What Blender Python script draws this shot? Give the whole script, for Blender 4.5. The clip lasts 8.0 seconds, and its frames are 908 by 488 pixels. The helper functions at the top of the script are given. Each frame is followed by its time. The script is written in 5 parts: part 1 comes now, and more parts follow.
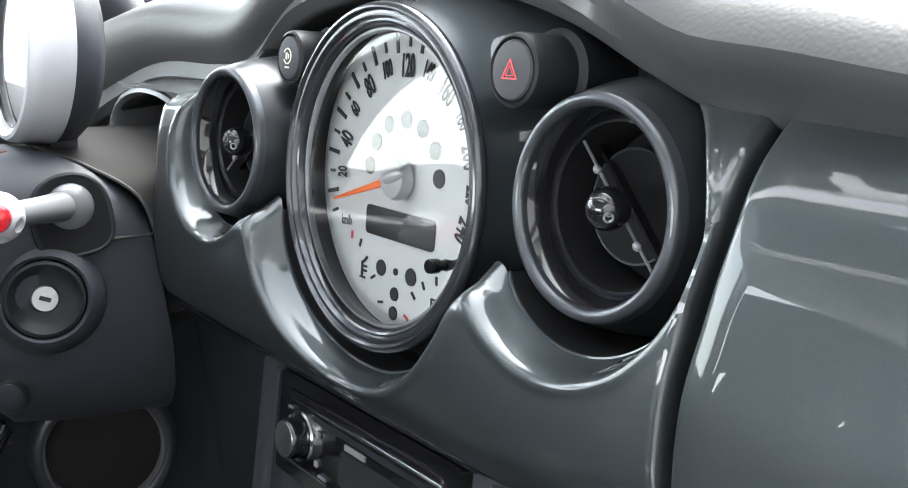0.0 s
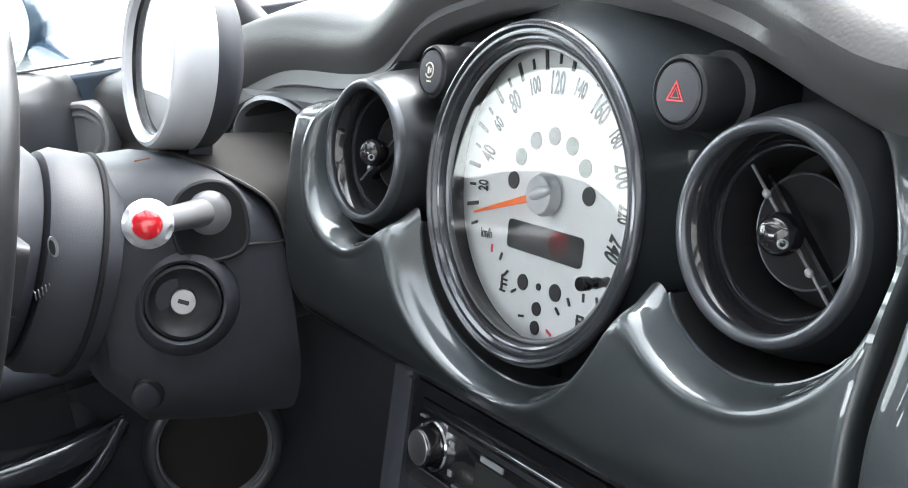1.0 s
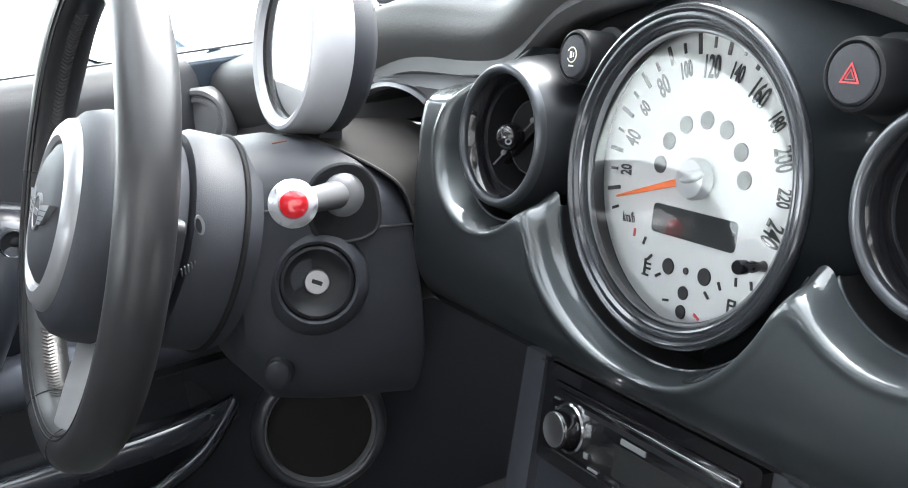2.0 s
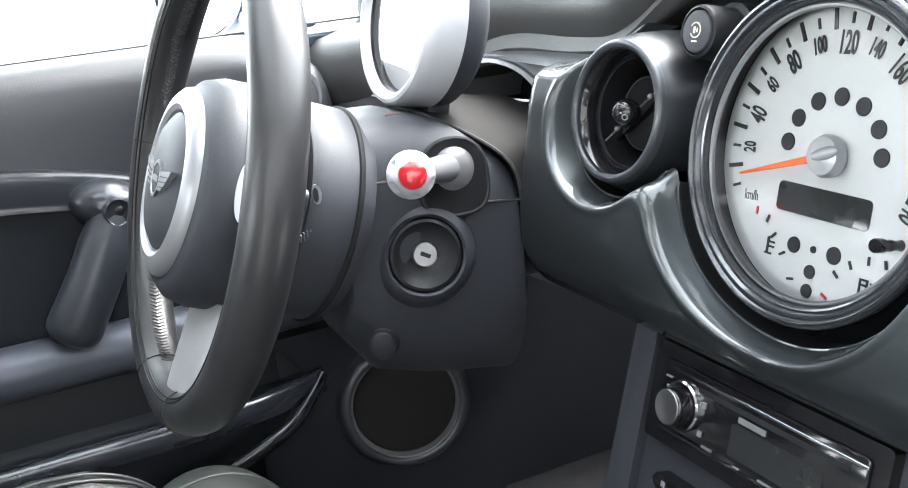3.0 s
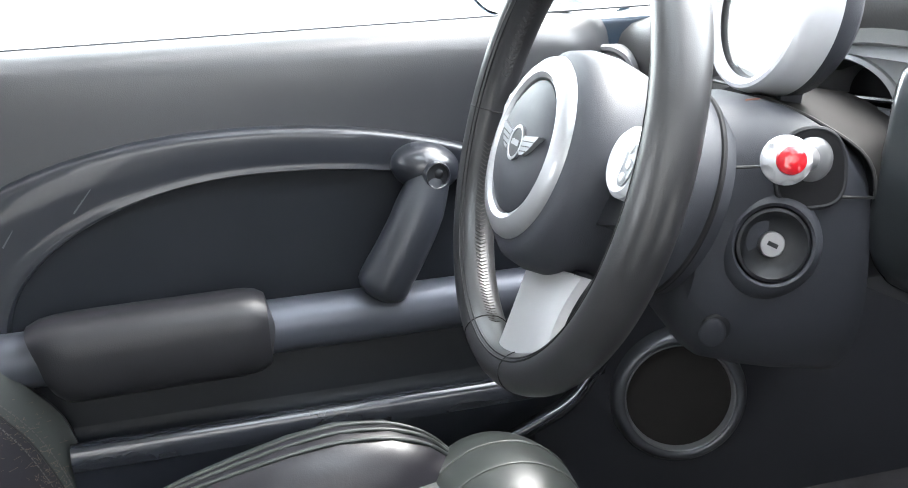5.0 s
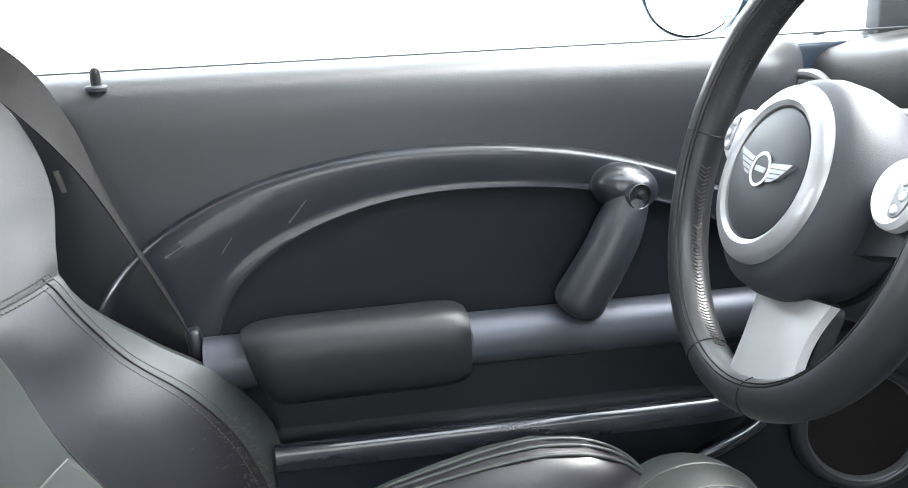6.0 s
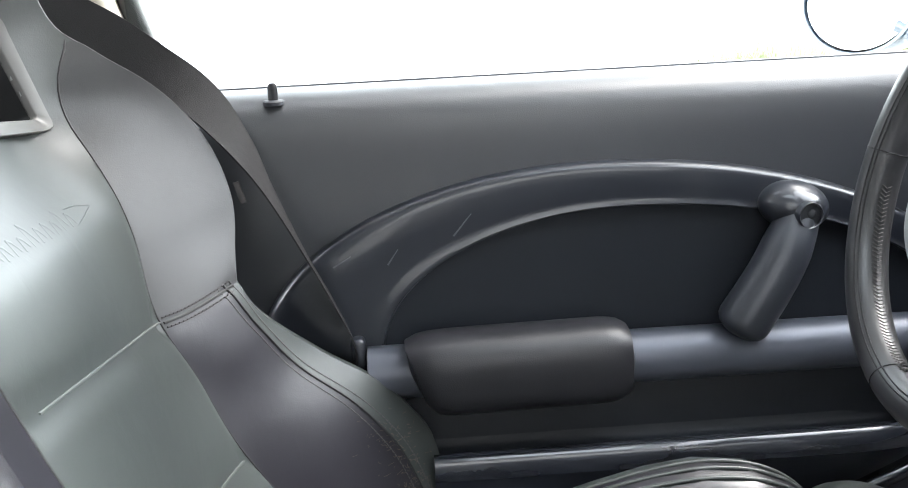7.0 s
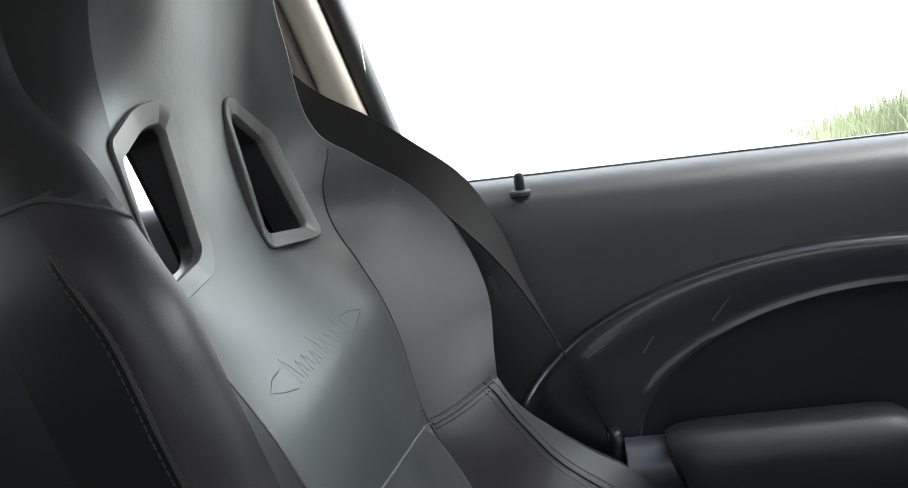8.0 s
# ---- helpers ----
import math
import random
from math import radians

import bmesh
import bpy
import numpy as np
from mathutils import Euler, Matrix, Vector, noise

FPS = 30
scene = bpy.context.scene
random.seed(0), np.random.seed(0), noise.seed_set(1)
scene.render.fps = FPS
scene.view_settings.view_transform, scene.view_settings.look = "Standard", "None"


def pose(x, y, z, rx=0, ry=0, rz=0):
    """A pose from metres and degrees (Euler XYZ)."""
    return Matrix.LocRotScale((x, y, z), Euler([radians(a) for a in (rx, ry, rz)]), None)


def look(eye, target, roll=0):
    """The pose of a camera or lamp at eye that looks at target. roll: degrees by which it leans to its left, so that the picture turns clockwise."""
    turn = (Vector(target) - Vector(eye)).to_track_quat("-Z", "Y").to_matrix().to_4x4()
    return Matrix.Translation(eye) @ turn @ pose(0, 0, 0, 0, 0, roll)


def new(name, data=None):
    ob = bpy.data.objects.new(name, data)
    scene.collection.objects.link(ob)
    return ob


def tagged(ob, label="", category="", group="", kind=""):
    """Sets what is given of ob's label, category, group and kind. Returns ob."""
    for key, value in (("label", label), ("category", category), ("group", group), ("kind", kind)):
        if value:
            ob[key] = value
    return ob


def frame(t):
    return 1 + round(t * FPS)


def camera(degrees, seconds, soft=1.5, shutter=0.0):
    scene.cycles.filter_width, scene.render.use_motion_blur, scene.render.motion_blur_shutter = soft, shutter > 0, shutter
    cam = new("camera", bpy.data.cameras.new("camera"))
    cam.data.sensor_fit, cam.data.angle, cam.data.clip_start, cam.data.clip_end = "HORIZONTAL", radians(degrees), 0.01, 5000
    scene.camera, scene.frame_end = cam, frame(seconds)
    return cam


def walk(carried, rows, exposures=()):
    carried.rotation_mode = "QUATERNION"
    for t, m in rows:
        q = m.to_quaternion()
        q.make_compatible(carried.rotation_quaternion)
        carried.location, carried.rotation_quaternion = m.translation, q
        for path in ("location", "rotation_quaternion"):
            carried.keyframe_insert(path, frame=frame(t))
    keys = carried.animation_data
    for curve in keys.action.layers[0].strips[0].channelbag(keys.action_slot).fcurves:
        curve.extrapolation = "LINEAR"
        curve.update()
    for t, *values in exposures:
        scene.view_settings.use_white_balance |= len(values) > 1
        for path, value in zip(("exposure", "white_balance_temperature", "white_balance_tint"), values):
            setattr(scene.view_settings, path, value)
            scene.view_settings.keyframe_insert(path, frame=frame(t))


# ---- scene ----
cam = camera(47.6, 8.0, soft=1.0)

PATH = [
    (0, (0.505, -0.309, 0.728), (-1.048, 0.803, 0.135), -6.2),
    (0.5, (0.493, -0.32, 0.733), (-1.104, 0.727, 0.138), -6.4),
    (1, (0.481, -0.347, 0.743), (-1.148, 0.657, 0.164), -6.1),
    (1.5, (0.474, -0.374, 0.744), (-1.186, 0.578, 0.165), -6.0),
    (2, (0.46, -0.397, 0.742), (-1.23, 0.504, 0.167), -6.2),
    (2.2, (0.449, -0.409, 0.738), (-1.246, 0.486, 0.168), -6.2),
    (3.3, (0.439, -0.448, 0.739), (-1.31, 0.321, 0.147), -5.3),
    (3.5, (0.435, -0.456, 0.736), (-1.325, 0.294, 0.153), -4.8),
    (4, (0.428, -0.486, 0.734), (-1.353, 0.226, 0.168), -3.1),
    (4.5, (0.418, -0.512, 0.733), (-1.396, 0.109, 0.165), -2.8),
    (5, (0.407, -0.553, 0.733), (-1.453, -0.091, 0.16), -3.0),
    (5.2, (0.402, -0.578, 0.737), (-1.479, -0.17, 0.192), -3.0),
    (6.3, (0.393, -0.691, 0.751), (-1.514, -0.451, 0.198), -2.3),
    (6.5, (0.395, -0.689, 0.748), (-1.525, -0.529, 0.211), -2.7),
    (7, (0.391, -0.727, 0.755), (-1.54, -0.635, 0.242), -2.9),
    (7.5, (0.377, -0.781, 0.783), (-1.563, -0.868, 0.301), -4.9),
    (8, (0.363, -0.809, 0.787), (-1.589, -1.032, 0.412), -7.3),
]
walk(cam, [(t, look(e, a, r)) for t, e, a, r in PATH], exposures=[(0.0, 4.29), (2.0, 4.31), (3.5, 4.77), (5.0, 4.79), (7.0, 4.47), (7.5, 4.06), (8.0, 3.16)])

# ---- light ----
world = bpy.data.worlds.new("sky")
scene.world = world
world.use_nodes = True
wn = world.node_tree
sky = wn.nodes.new("ShaderNodeTexSky")
sky.sky_type = "NISHITA"
sky.sun_disc = False
sky.sun_elevation = radians(52)
sky.sun_rotation = radians(-22)
sky.air_density = 1.0
sky.dust_density = 1.5
grey = wn.nodes.new("ShaderNodeHueSaturation")
grey.inputs["Saturation"].default_value = 0.22
wn.links.new(sky.outputs["Color"], grey.inputs["Color"])
wn.links.new(grey.outputs["Color"], wn.nodes["Background"].inputs["Color"])
wn.nodes["Background"].inputs["Strength"].default_value = 0.15
sun = new("sun", bpy.data.lights.new("sun", "SUN"))
sun.data.energy = 0.45
sun.data.angle = radians(24)
sun.data.color = (1.0, 0.99, 0.97)
sun.matrix_world = look((-1.2, 3.0, 5.0), (0, 0, 0))


# ---- materials ----
def material(name, color, rough=0.5, metal=0.0, bump=0.0, scale=200.0, vary=0.15, vscale=8.0, coat=0.0, spec=0.5, sheen=0.0, kind="noise", rvary=0.15, second=None, creases=0.0):
    m = bpy.data.materials.new(name)
    m.use_nodes = True
    nt = m.node_tree
    b = nt.nodes["Principled BSDF"]
    b.inputs["Metallic"].default_value = metal
    b.inputs["Specular IOR Level"].default_value = spec
    b.inputs["Coat Weight"].default_value = coat
    b.inputs["Coat Roughness"].default_value = 0.04
    b.inputs["Sheen Weight"].default_value = sheen
    tc = nt.nodes.new("ShaderNodeTexCoord")
    big = nt.nodes.new("ShaderNodeTexNoise")
    big.inputs["Scale"].default_value = vscale
    big.inputs["Detail"].default_value = 6
    big.inputs["Roughness"].default_value = 0.65
    nt.links.new(tc.outputs["Object"], big.inputs["Vector"])
    ramp = nt.nodes.new("ShaderNodeMapRange")
    ramp.inputs["From Min"].default_value, ramp.inputs["From Max"].default_value = 0.3, 0.7
    nt.links.new(big.outputs["Fac"], ramp.inputs["Value"])
    mix = nt.nodes.new("ShaderNodeMix")
    mix.data_type = "RGBA"
    lo = [c * (1 - vary) for c in color]
    hi = [min(1, c * (1 + vary)) for c in color] if second is None else second
    mix.inputs[6].default_value, mix.inputs[7].default_value = (*lo, 1), (*hi, 1)
    nt.links.new(ramp.outputs["Result"], mix.inputs[0])
    nt.links.new(mix.outputs[2], b.inputs["Base Color"])
    rr = nt.nodes.new("ShaderNodeMapRange")
    rr.inputs["To Min"].default_value, rr.inputs["To Max"].default_value = rough * (1 - rvary), min(1, rough * (1 + rvary))
    nt.links.new(big.outputs["Fac"], rr.inputs["Value"])
    nt.links.new(rr.outputs["Result"], b.inputs["Roughness"])
    if bump:
        if kind == "grain":
            fine = nt.nodes.new("ShaderNodeTexVoronoi")
            fine.feature = "SMOOTH_F1"
            fine.inputs["Scale"].default_value = scale
            src = fine.outputs["Distance"]
        elif kind == "pebble":
            fine = nt.nodes.new("ShaderNodeTexVoronoi")
            fine.feature = "F1"
            fine.inputs["Scale"].default_value = scale
            turn = nt.nodes.new("ShaderNodeMapRange")
            turn.inputs["From Min"].default_value, turn.inputs["From Max"].default_value = 0.15, 0.65
            turn.inputs["To Min"].default_value, turn.inputs["To Max"].default_value = 1.0, 0.0
            nt.links.new(fine.outputs["Distance"], turn.inputs["Value"])
            src = turn.outputs["Result"]
        else:
            fine = nt.nodes.new("ShaderNodeTexNoise")
            fine.inputs["Scale"].default_value = scale
            fine.inputs["Detail"].default_value = 3
            src = fine.outputs["Fac"]
        nt.links.new(tc.outputs["Object"], fine.inputs["Vector"])
        bn = nt.nodes.new("ShaderNodeBump")
        bn.inputs["Strength"].default_value = bump
        bn.inputs["Distance"].default_value = 0.001
        nt.links.new(src, bn.inputs["Height"])
        nt.links.new(bn.outputs["Normal"], b.inputs["Normal"])
        if creases:
            warp = nt.nodes.new("ShaderNodeTexNoise")
            warp.inputs["Scale"].default_value = 26
            warp.inputs["Detail"].default_value = 5
            warp.inputs["Distortion"].default_value = 1.6
            nt.links.new(tc.outputs["Object"], warp.inputs["Vector"])
            wb = nt.nodes.new("ShaderNodeBump")
            wb.inputs["Strength"].default_value = creases
            wb.inputs["Distance"].default_value = 0.004
            nt.links.new(warp.outputs["Fac"], wb.inputs["Height"])
            nt.links.new(wb.outputs["Normal"], bn.inputs["Normal"])
    return m


def flake_paint(name, color, flake):
    """Dark metallic lacquer with fine bright flakes under a clear coat."""
    m = material(name, color, 0.44, 0.75, vary=0.10, vscale=5, coat=1.0, spec=0.2)
    nt = m.node_tree
    b = nt.nodes["Principled BSDF"]
    tc = next(n for n in nt.nodes if n.type == "TEX_COORD")
    v = nt.nodes.new("ShaderNodeTexVoronoi")
    v.inputs["Scale"].default_value = 5200
    nt.links.new(tc.outputs["Object"], v.inputs["Vector"])
    sep = nt.nodes.new("ShaderNodeSeparateColor")
    nt.links.new(v.outputs["Color"], sep.inputs["Color"])
    mr = nt.nodes.new("ShaderNodeMapRange")
    mr.inputs["From Min"].default_value, mr.inputs["From Max"].default_value = 0.70, 2.4
    nt.links.new(sep.outputs["Red"], mr.inputs["Value"])
    mix2 = nt.nodes.new("ShaderNodeMix")
    mix2.data_type = "RGBA"
    old = b.inputs["Base Color"].links[0].from_socket
    nt.links.new(mr.outputs["Result"], mix2.inputs[0])
    nt.links.new(old, mix2.inputs[6])
    mix2.inputs[7].default_value = (*flake, 1)
    nt.links.new(mix2.outputs[2], b.inputs["Base Color"])
    b.inputs["Coat Roughness"].default_value = 0.012
    return m


def clear_glass(name, tint=(0.93, 0.96, 0.95), ior=1.5, rough=0.02):
    m = bpy.data.materials.new(name)
    m.use_nodes = True
    nt = m.node_tree
    nt.nodes.remove(nt.nodes["Principled BSDF"])
    out = nt.nodes["Material Output"]
    tr = nt.nodes.new("ShaderNodeBsdfTransparent")
    tr.inputs["Color"].default_value = (*tint, 1)
    gl = nt.nodes.new("ShaderNodeBsdfGlossy")
    gl.inputs["Roughness"].default_value = rough
    fr = nt.nodes.new("ShaderNodeFresnel")
    fr.inputs["IOR"].default_value = ior
    mx = nt.nodes.new("ShaderNodeMixShader")
    nt.links.new(fr.outputs["Fac"], mx.inputs["Fac"])
    nt.links.new(tr.outputs["BSDF"], mx.inputs[1])
    nt.links.new(gl.outputs["BSDF"], mx.inputs[2])
    nt.links.new(mx.outputs["Shader"], out.inputs["Surface"])
    return m


PAINT = flake_paint("dark_metallic_paint", (0.0415, 0.0482, 0.0510), (0.13, 0.15, 0.165))
PAINT_DARK = flake_paint("black_metallic_paint", (0.028, 0.034, 0.038), (0.12, 0.14, 0.16))
TRIM_GLOSS = material("gloss_anthracite_trim", (0.0150, 0.0172, 0.0225), 0.30, 0.1, vary=0.04, vscale=6, coat=0.55, rvary=0.04)
LIP = material("gloss_blue_grey_trim", (0.027, 0.030, 0.038), 0.22, 0.2, vary=0.12, vscale=8, coat=0.7)
RINGMETAL = material("dark_satin_metal", (0.038, 0.042, 0.048), 0.24, 0.6, vary=0.06, vscale=20, coat=0.6)
MATT = material("matt_black_plastic", (0.007, 0.007, 0.008), 0.75, bump=0.1, scale=900, vary=0.2, vscale=12, spec=0.2)
POD = material("satin_black_metallic", (0.017, 0.019, 0.022), 0.36, 0.4, vary=0.08, vscale=20, coat=0.15)
EDGE = material("mid_grey_satin_trim", (0.10, 0.103, 0.11), 0.42, 0.2, vary=0.08, vscale=10)
RING_SATIN = material("blue_grey_satin_ring", (0.075, 0.080, 0.090), 0.30, 0.45, vary=0.06, vscale=14, coat=0.2)
DOORPAD = material("fine_grained_soft_trim", (0.0195, 0.0215, 0.0255), 0.40, spec=0.9, bump=0.14, scale=1100, kind="grain", vary=0.12, vscale=3)
PAD = material("grained_soft_pad", (0.026, 0.026, 0.0265), 0.52, spec=0.85, bump=0.075, scale=400, kind="pebble", vary=0.15, vscale=3)
PLASTIC = material("charcoal_plastic", (0.023, 0.025, 0.031), 0.54, spec=0.38, bump=0.25, scale=1400, vary=0.15, vscale=6)
BLACK = material("black_plastic", (0.010, 0.011, 0.013), 0.5, spec=0.3, bump=0.1, scale=900, vary=0.2, vscale=12)
GLOSS_BLACK = material("gloss_black_plastic", (0.006, 0.006, 0.007), 0.12, vary=0.3, vscale=10, coat=0.4)
SILVER = material("satin_silver_plastic", (0.50, 0.51, 0.53), 0.34, 0.35, vary=0.06, vscale=12, bump=0.05, scale=1800)
VENTRING = material("satin_grey_vent_metal", (0.055, 0.060, 0.067), 0.30, 0.6, vary=0.06, vscale=20, coat=0.3)
PALE_GREY = material("pale_grey_plastic", (0.22, 0.225, 0.235), 0.36, 0.15, vary=0.06, vscale=20)
STALK = material("mid_grey_satin_plastic", (0.16, 0.162, 0.168), 0.36, 0.3, vary=0.06, vscale=20)
HANDLE = material("dark_slate_satin_trim", (0.024, 0.027, 0.034), 0.36, 0.15, vary=0.06, vscale=9, spec=0.6)
FAIRING = material("dark_brown_grey_plastic", (0.024, 0.0228, 0.0222), 0.66, spec=0.03, bump=0.12, scale=1400, vary=0.12, vscale=8)
SLOT_TRIM = material("warm_grey_satin_trim", (0.088, 0.087, 0.084), 0.40, 0.3, vary=0.08, vscale=10)
GREY_TRIM = material("grey_satin_trim", (0.20, 0.205, 0.215), 0.38, 0.3, vary=0.08, vscale=10)
SLATE = material("slate_satin_bar", (0.066, 0.072, 0.090), 0.38, 0.35, vary=0.08, vscale=7, bump=0.05, scale=1500)
CHROME = material("polished_metal", (0.62, 0.63, 0.65), 0.14, 1.0, vary=0.05, vscale=30)
BRUSHED = material("brushed_metal", (0.36, 0.36, 0.37), 0.30, 1.0, vary=0.1, vscale=60)
DIAL = material("silver_white_dial", (0.60, 0.61, 0.62), 0.55, 0.0, vary=0.03, vscale=40, bump=0.05, scale=2500)
INK = material("dark_print", (0.02, 0.02, 0.022), 0.6, vary=0.1, vscale=90)
INK_RED = material("red_print", (0.55, 0.05, 0.06), 0.5, vary=0.1, vscale=90)
INK_WHITE = material("cream_print", (0.62, 0.60, 0.48), 0.5, vary=0.1, vscale=90)
ORANGE = material("orange_needle", (0.85, 0.16, 0.03), 0.4, vary=0.05, vscale=90)
RED = material("red_enamel", (0.42, 0.008, 0.014), 0.10, vary=0.1, vscale=40, coat=1.0)
SCRATCH = material("rusty_scratch", (0.16, 0.055, 0.03), 0.7, vary=0.2, vscale=90)
LCD = material("dark_display", (0.016, 0.017, 0.017), 0.25, vary=0.15, vscale=60)
LEATHER_BLACK = material("black_leather", (0.0065, 0.0065, 0.0072), 0.46, spec=0.28, bump=0.05, scale=900, kind="grain", vary=0.25, vscale=12, rvary=0.3)
LEATHER_RIM = material("worn_black_leather", (0.0165, 0.0167, 0.018), 0.36, spec=0.50, bump=0.06, scale=1500, kind="grain", vary=0.3, vscale=16, rvary=0.35)
LEATHER_AUBERGINE = material("dark_aubergine_leather", (0.0094, 0.0088, 0.0120), 0.35, spec=0.48, creases=0.08, bump=0.07, scale=900, kind="grain", vary=0.25, vscale=9, rvary=0.3)
LEATHER_ARMREST = material("blue_black_leather", (0.0105, 0.0105, 0.0130), 0.42, spec=0.38, creases=0.05, bump=0.12, scale=900, kind="grain", vary=0.2, vscale=10, rvary=0.25)
SPOKE = material("pale_satin_metal", (0.37, 0.372, 0.38), 0.40, 0.35, vary=0.05, vscale=12, bump=0.05, scale=1800)
HUB_SILVER = material("satin_silver_ring", (0.33, 0.335, 0.345), 0.34, 0.65, vary=0.06, vscale=12, bump=0.05, scale=1800)
LEATHER_GREY = material("grey_green_leather", (0.029, 0.0335, 0.0322), 0.40, spec=0.50, creases=0.06, bump=0.07, scale=900, kind="grain", vary=0.18, vscale=7, rvary=0.25)
LEATHER_WING = material("warm_grey_leather", (0.023, 0.0235, 0.0245), 0.40, spec=0.48, creases=0.06, bump=0.07, scale=900, kind="grain", vary=0.12, vscale=7, rvary=0.25)
THREAD = material("grey_thread", (0.075, 0.070, 0.068), 0.8, vary=0.2, vscale=200)
THREAD_DARK = material("dark_thread", (0.030, 0.027, 0.028), 0.7, vary=0.2, vscale=200)
PIPING = material("pale_leather_piping", (0.070, 0.075, 0.072), 0.48, vary=0.15, vscale=60)
WEBBING = material("black_webbing", (0.014, 0.0135, 0.014), 0.7, spec=0.2, bump=0.5, scale=1500, vary=0.2, vscale=30)
CARPET = material("black_carpet", (0.032, 0.032, 0.034), 0.95, bump=1.0, scale=700, vary=0.4, vscale=40)
RUBBER = material("black_rubber", (0.012, 0.012, 0.012), 0.6, vary=0.2, vscale=20)
HEADLINER = material("light_headliner", (0.68, 0.67, 0.64), 0.9, bump=0.3, scale=900, vary=0.06, vscale=6)
PILLAR_REAR = material("taupe_pillar_trim", (0.20, 0.175, 0.155), 0.65, bump=0.15, scale=900, vary=0.08, vscale=6)
WORN = material("worn_tan_leather", (0.12, 0.090, 0.068), 0.7, vary=0.3, vscale=150)
PILLAR = material("beige_pillar_trim", (0.50, 0.46, 0.39), 0.6, bump=0.15, scale=900, vary=0.06, vscale=6)
BODY = material("dark_blue_body_paint", (0.03, 0.05, 0.075), 0.25, 0.3, vary=0.1, vscale=4, coat=1.0)
MIRROR = material("mirror_glass", (0.9, 0.9, 0.9), 0.02, 1.0, vary=0.01, vscale=5, rvary=0.0)
GLASS = clear_glass("clear_glass")
LENS = clear_glass("gauge_lens", (0.95, 0.965, 0.95), 1.58, 0.015)
GROUND = material("pale_concrete", (0.50, 0.50, 0.48), 0.9, bump=0.6, scale=40, vary=0.12, vscale=0.6)
WALL_GREY = material("weathered_grey_render", (0.33, 0.33, 0.32), 0.9, bump=0.6, scale=60, vary=0.25, vscale=1.2)
RECESS = material("blue_black_trim", (0.0105, 0.0128, 0.0168), 0.5, spec=0.22, bump=0.2, scale=1400, vary=0.1, vscale=6)
GRASS = material("green_grass", (0.20, 0.24, 0.12), 0.6, vary=0.3, vscale=1.2, second=(0.42, 0.44, 0.28))


# ---- building helpers ----
def finish(bm, smooth=True):
    bmesh.ops.remove_doubles(bm, verts=bm.verts, dist=1e-6)
    bmesh.ops.recalc_face_normals(bm, faces=bm.faces)
    for f in bm.faces:
        f.smooth = smooth
    if smooth:
        for e in bm.edges:
            if len(e.link_faces) == 2 and e.calc_face_angle(0) > radians(38):
                e.smooth = False


def mesh_object(name, bm, mat, smooth=True):
    finish(bm, smooth)
    me = bpy.data.meshes.new(name)
    bm.to_mesh(me)
    bm.free()
    me.materials.append(mat)
    return new(name, me)


def part(name, bm, mat, parent, label="", smooth=True):
    ob = mesh_object(name, bm, mat, smooth)
    ob.parent = parent
    if label:
        tagged(ob, label)
    return ob


def thing(name, label, category, group="", kind="", at=(0, 0, 0)):
    ob = new(name)
    ob.empty_display_size = 0.02
    tagged(ob, label, category, group, kind)
    return ob


def frame_of(origin, axis, up=(0, 0, 1)):
    """A matrix whose z runs along axis and whose y is as near to up as can be."""
    z = Vector(axis).normalized()
    x = Vector(up).cross(z).normalized()
    y = z.cross(x)
    m = Matrix((x, y, z)).transposed().to_4x4()
    m.translation = origin
    return m


def rings(bm, loops, closed=True, cap=False):
    """Faces between loops of points, each loop closed or open."""
    rows = [[bm.verts.new(p) for p in loop] for loop in loops]
    for a, b in zip(rows, rows[1:]):
        n = len(a)
        for i in range(n if closed else n - 1):
            j = (i + 1) % n
            try:
                bm.faces.new((a[i], a[j], b[j], b[i]))
            except ValueError:
                pass
    if cap:
        bm.faces.new(rows[0][::-1])
        bm.faces.new(rows[-1])
    return bm


def lathe(profile, m, segs=64, cap=False, bm=None):
    """A turned body: profile of (radius, height) about the z of m."""
    bm = bm or bmesh.new()
    loops = []
    for r, h in profile:
        loops.append([m @ Vector((r * math.cos(2 * math.pi * i / segs), r * math.sin(2 * math.pi * i / segs), h)) for i in range(segs)])
    return rings(bm, loops, True, cap)


def spline(points, n=8):
    """Points of a smooth curve through the given ones."""
    p = [Vector(q) for q in points]
    p = [2 * p[0] - p[1]] + p + [2 * p[-1] - p[-2]]
    out = []
    for i in range(1, len(p) - 2):
        for k in range(n):
            t = k / n
            out.append(0.5 * ((2 * p[i]) + (p[i + 1] - p[i - 1]) * t + (2 * p[i - 1] - 5 * p[i] + 4 * p[i + 1] - p[i + 2]) * t * t + (3 * p[i] - p[i - 1] - 3 * p[i + 1] + p[i + 2]) * t ** 3))
    return out + [p[-2]]


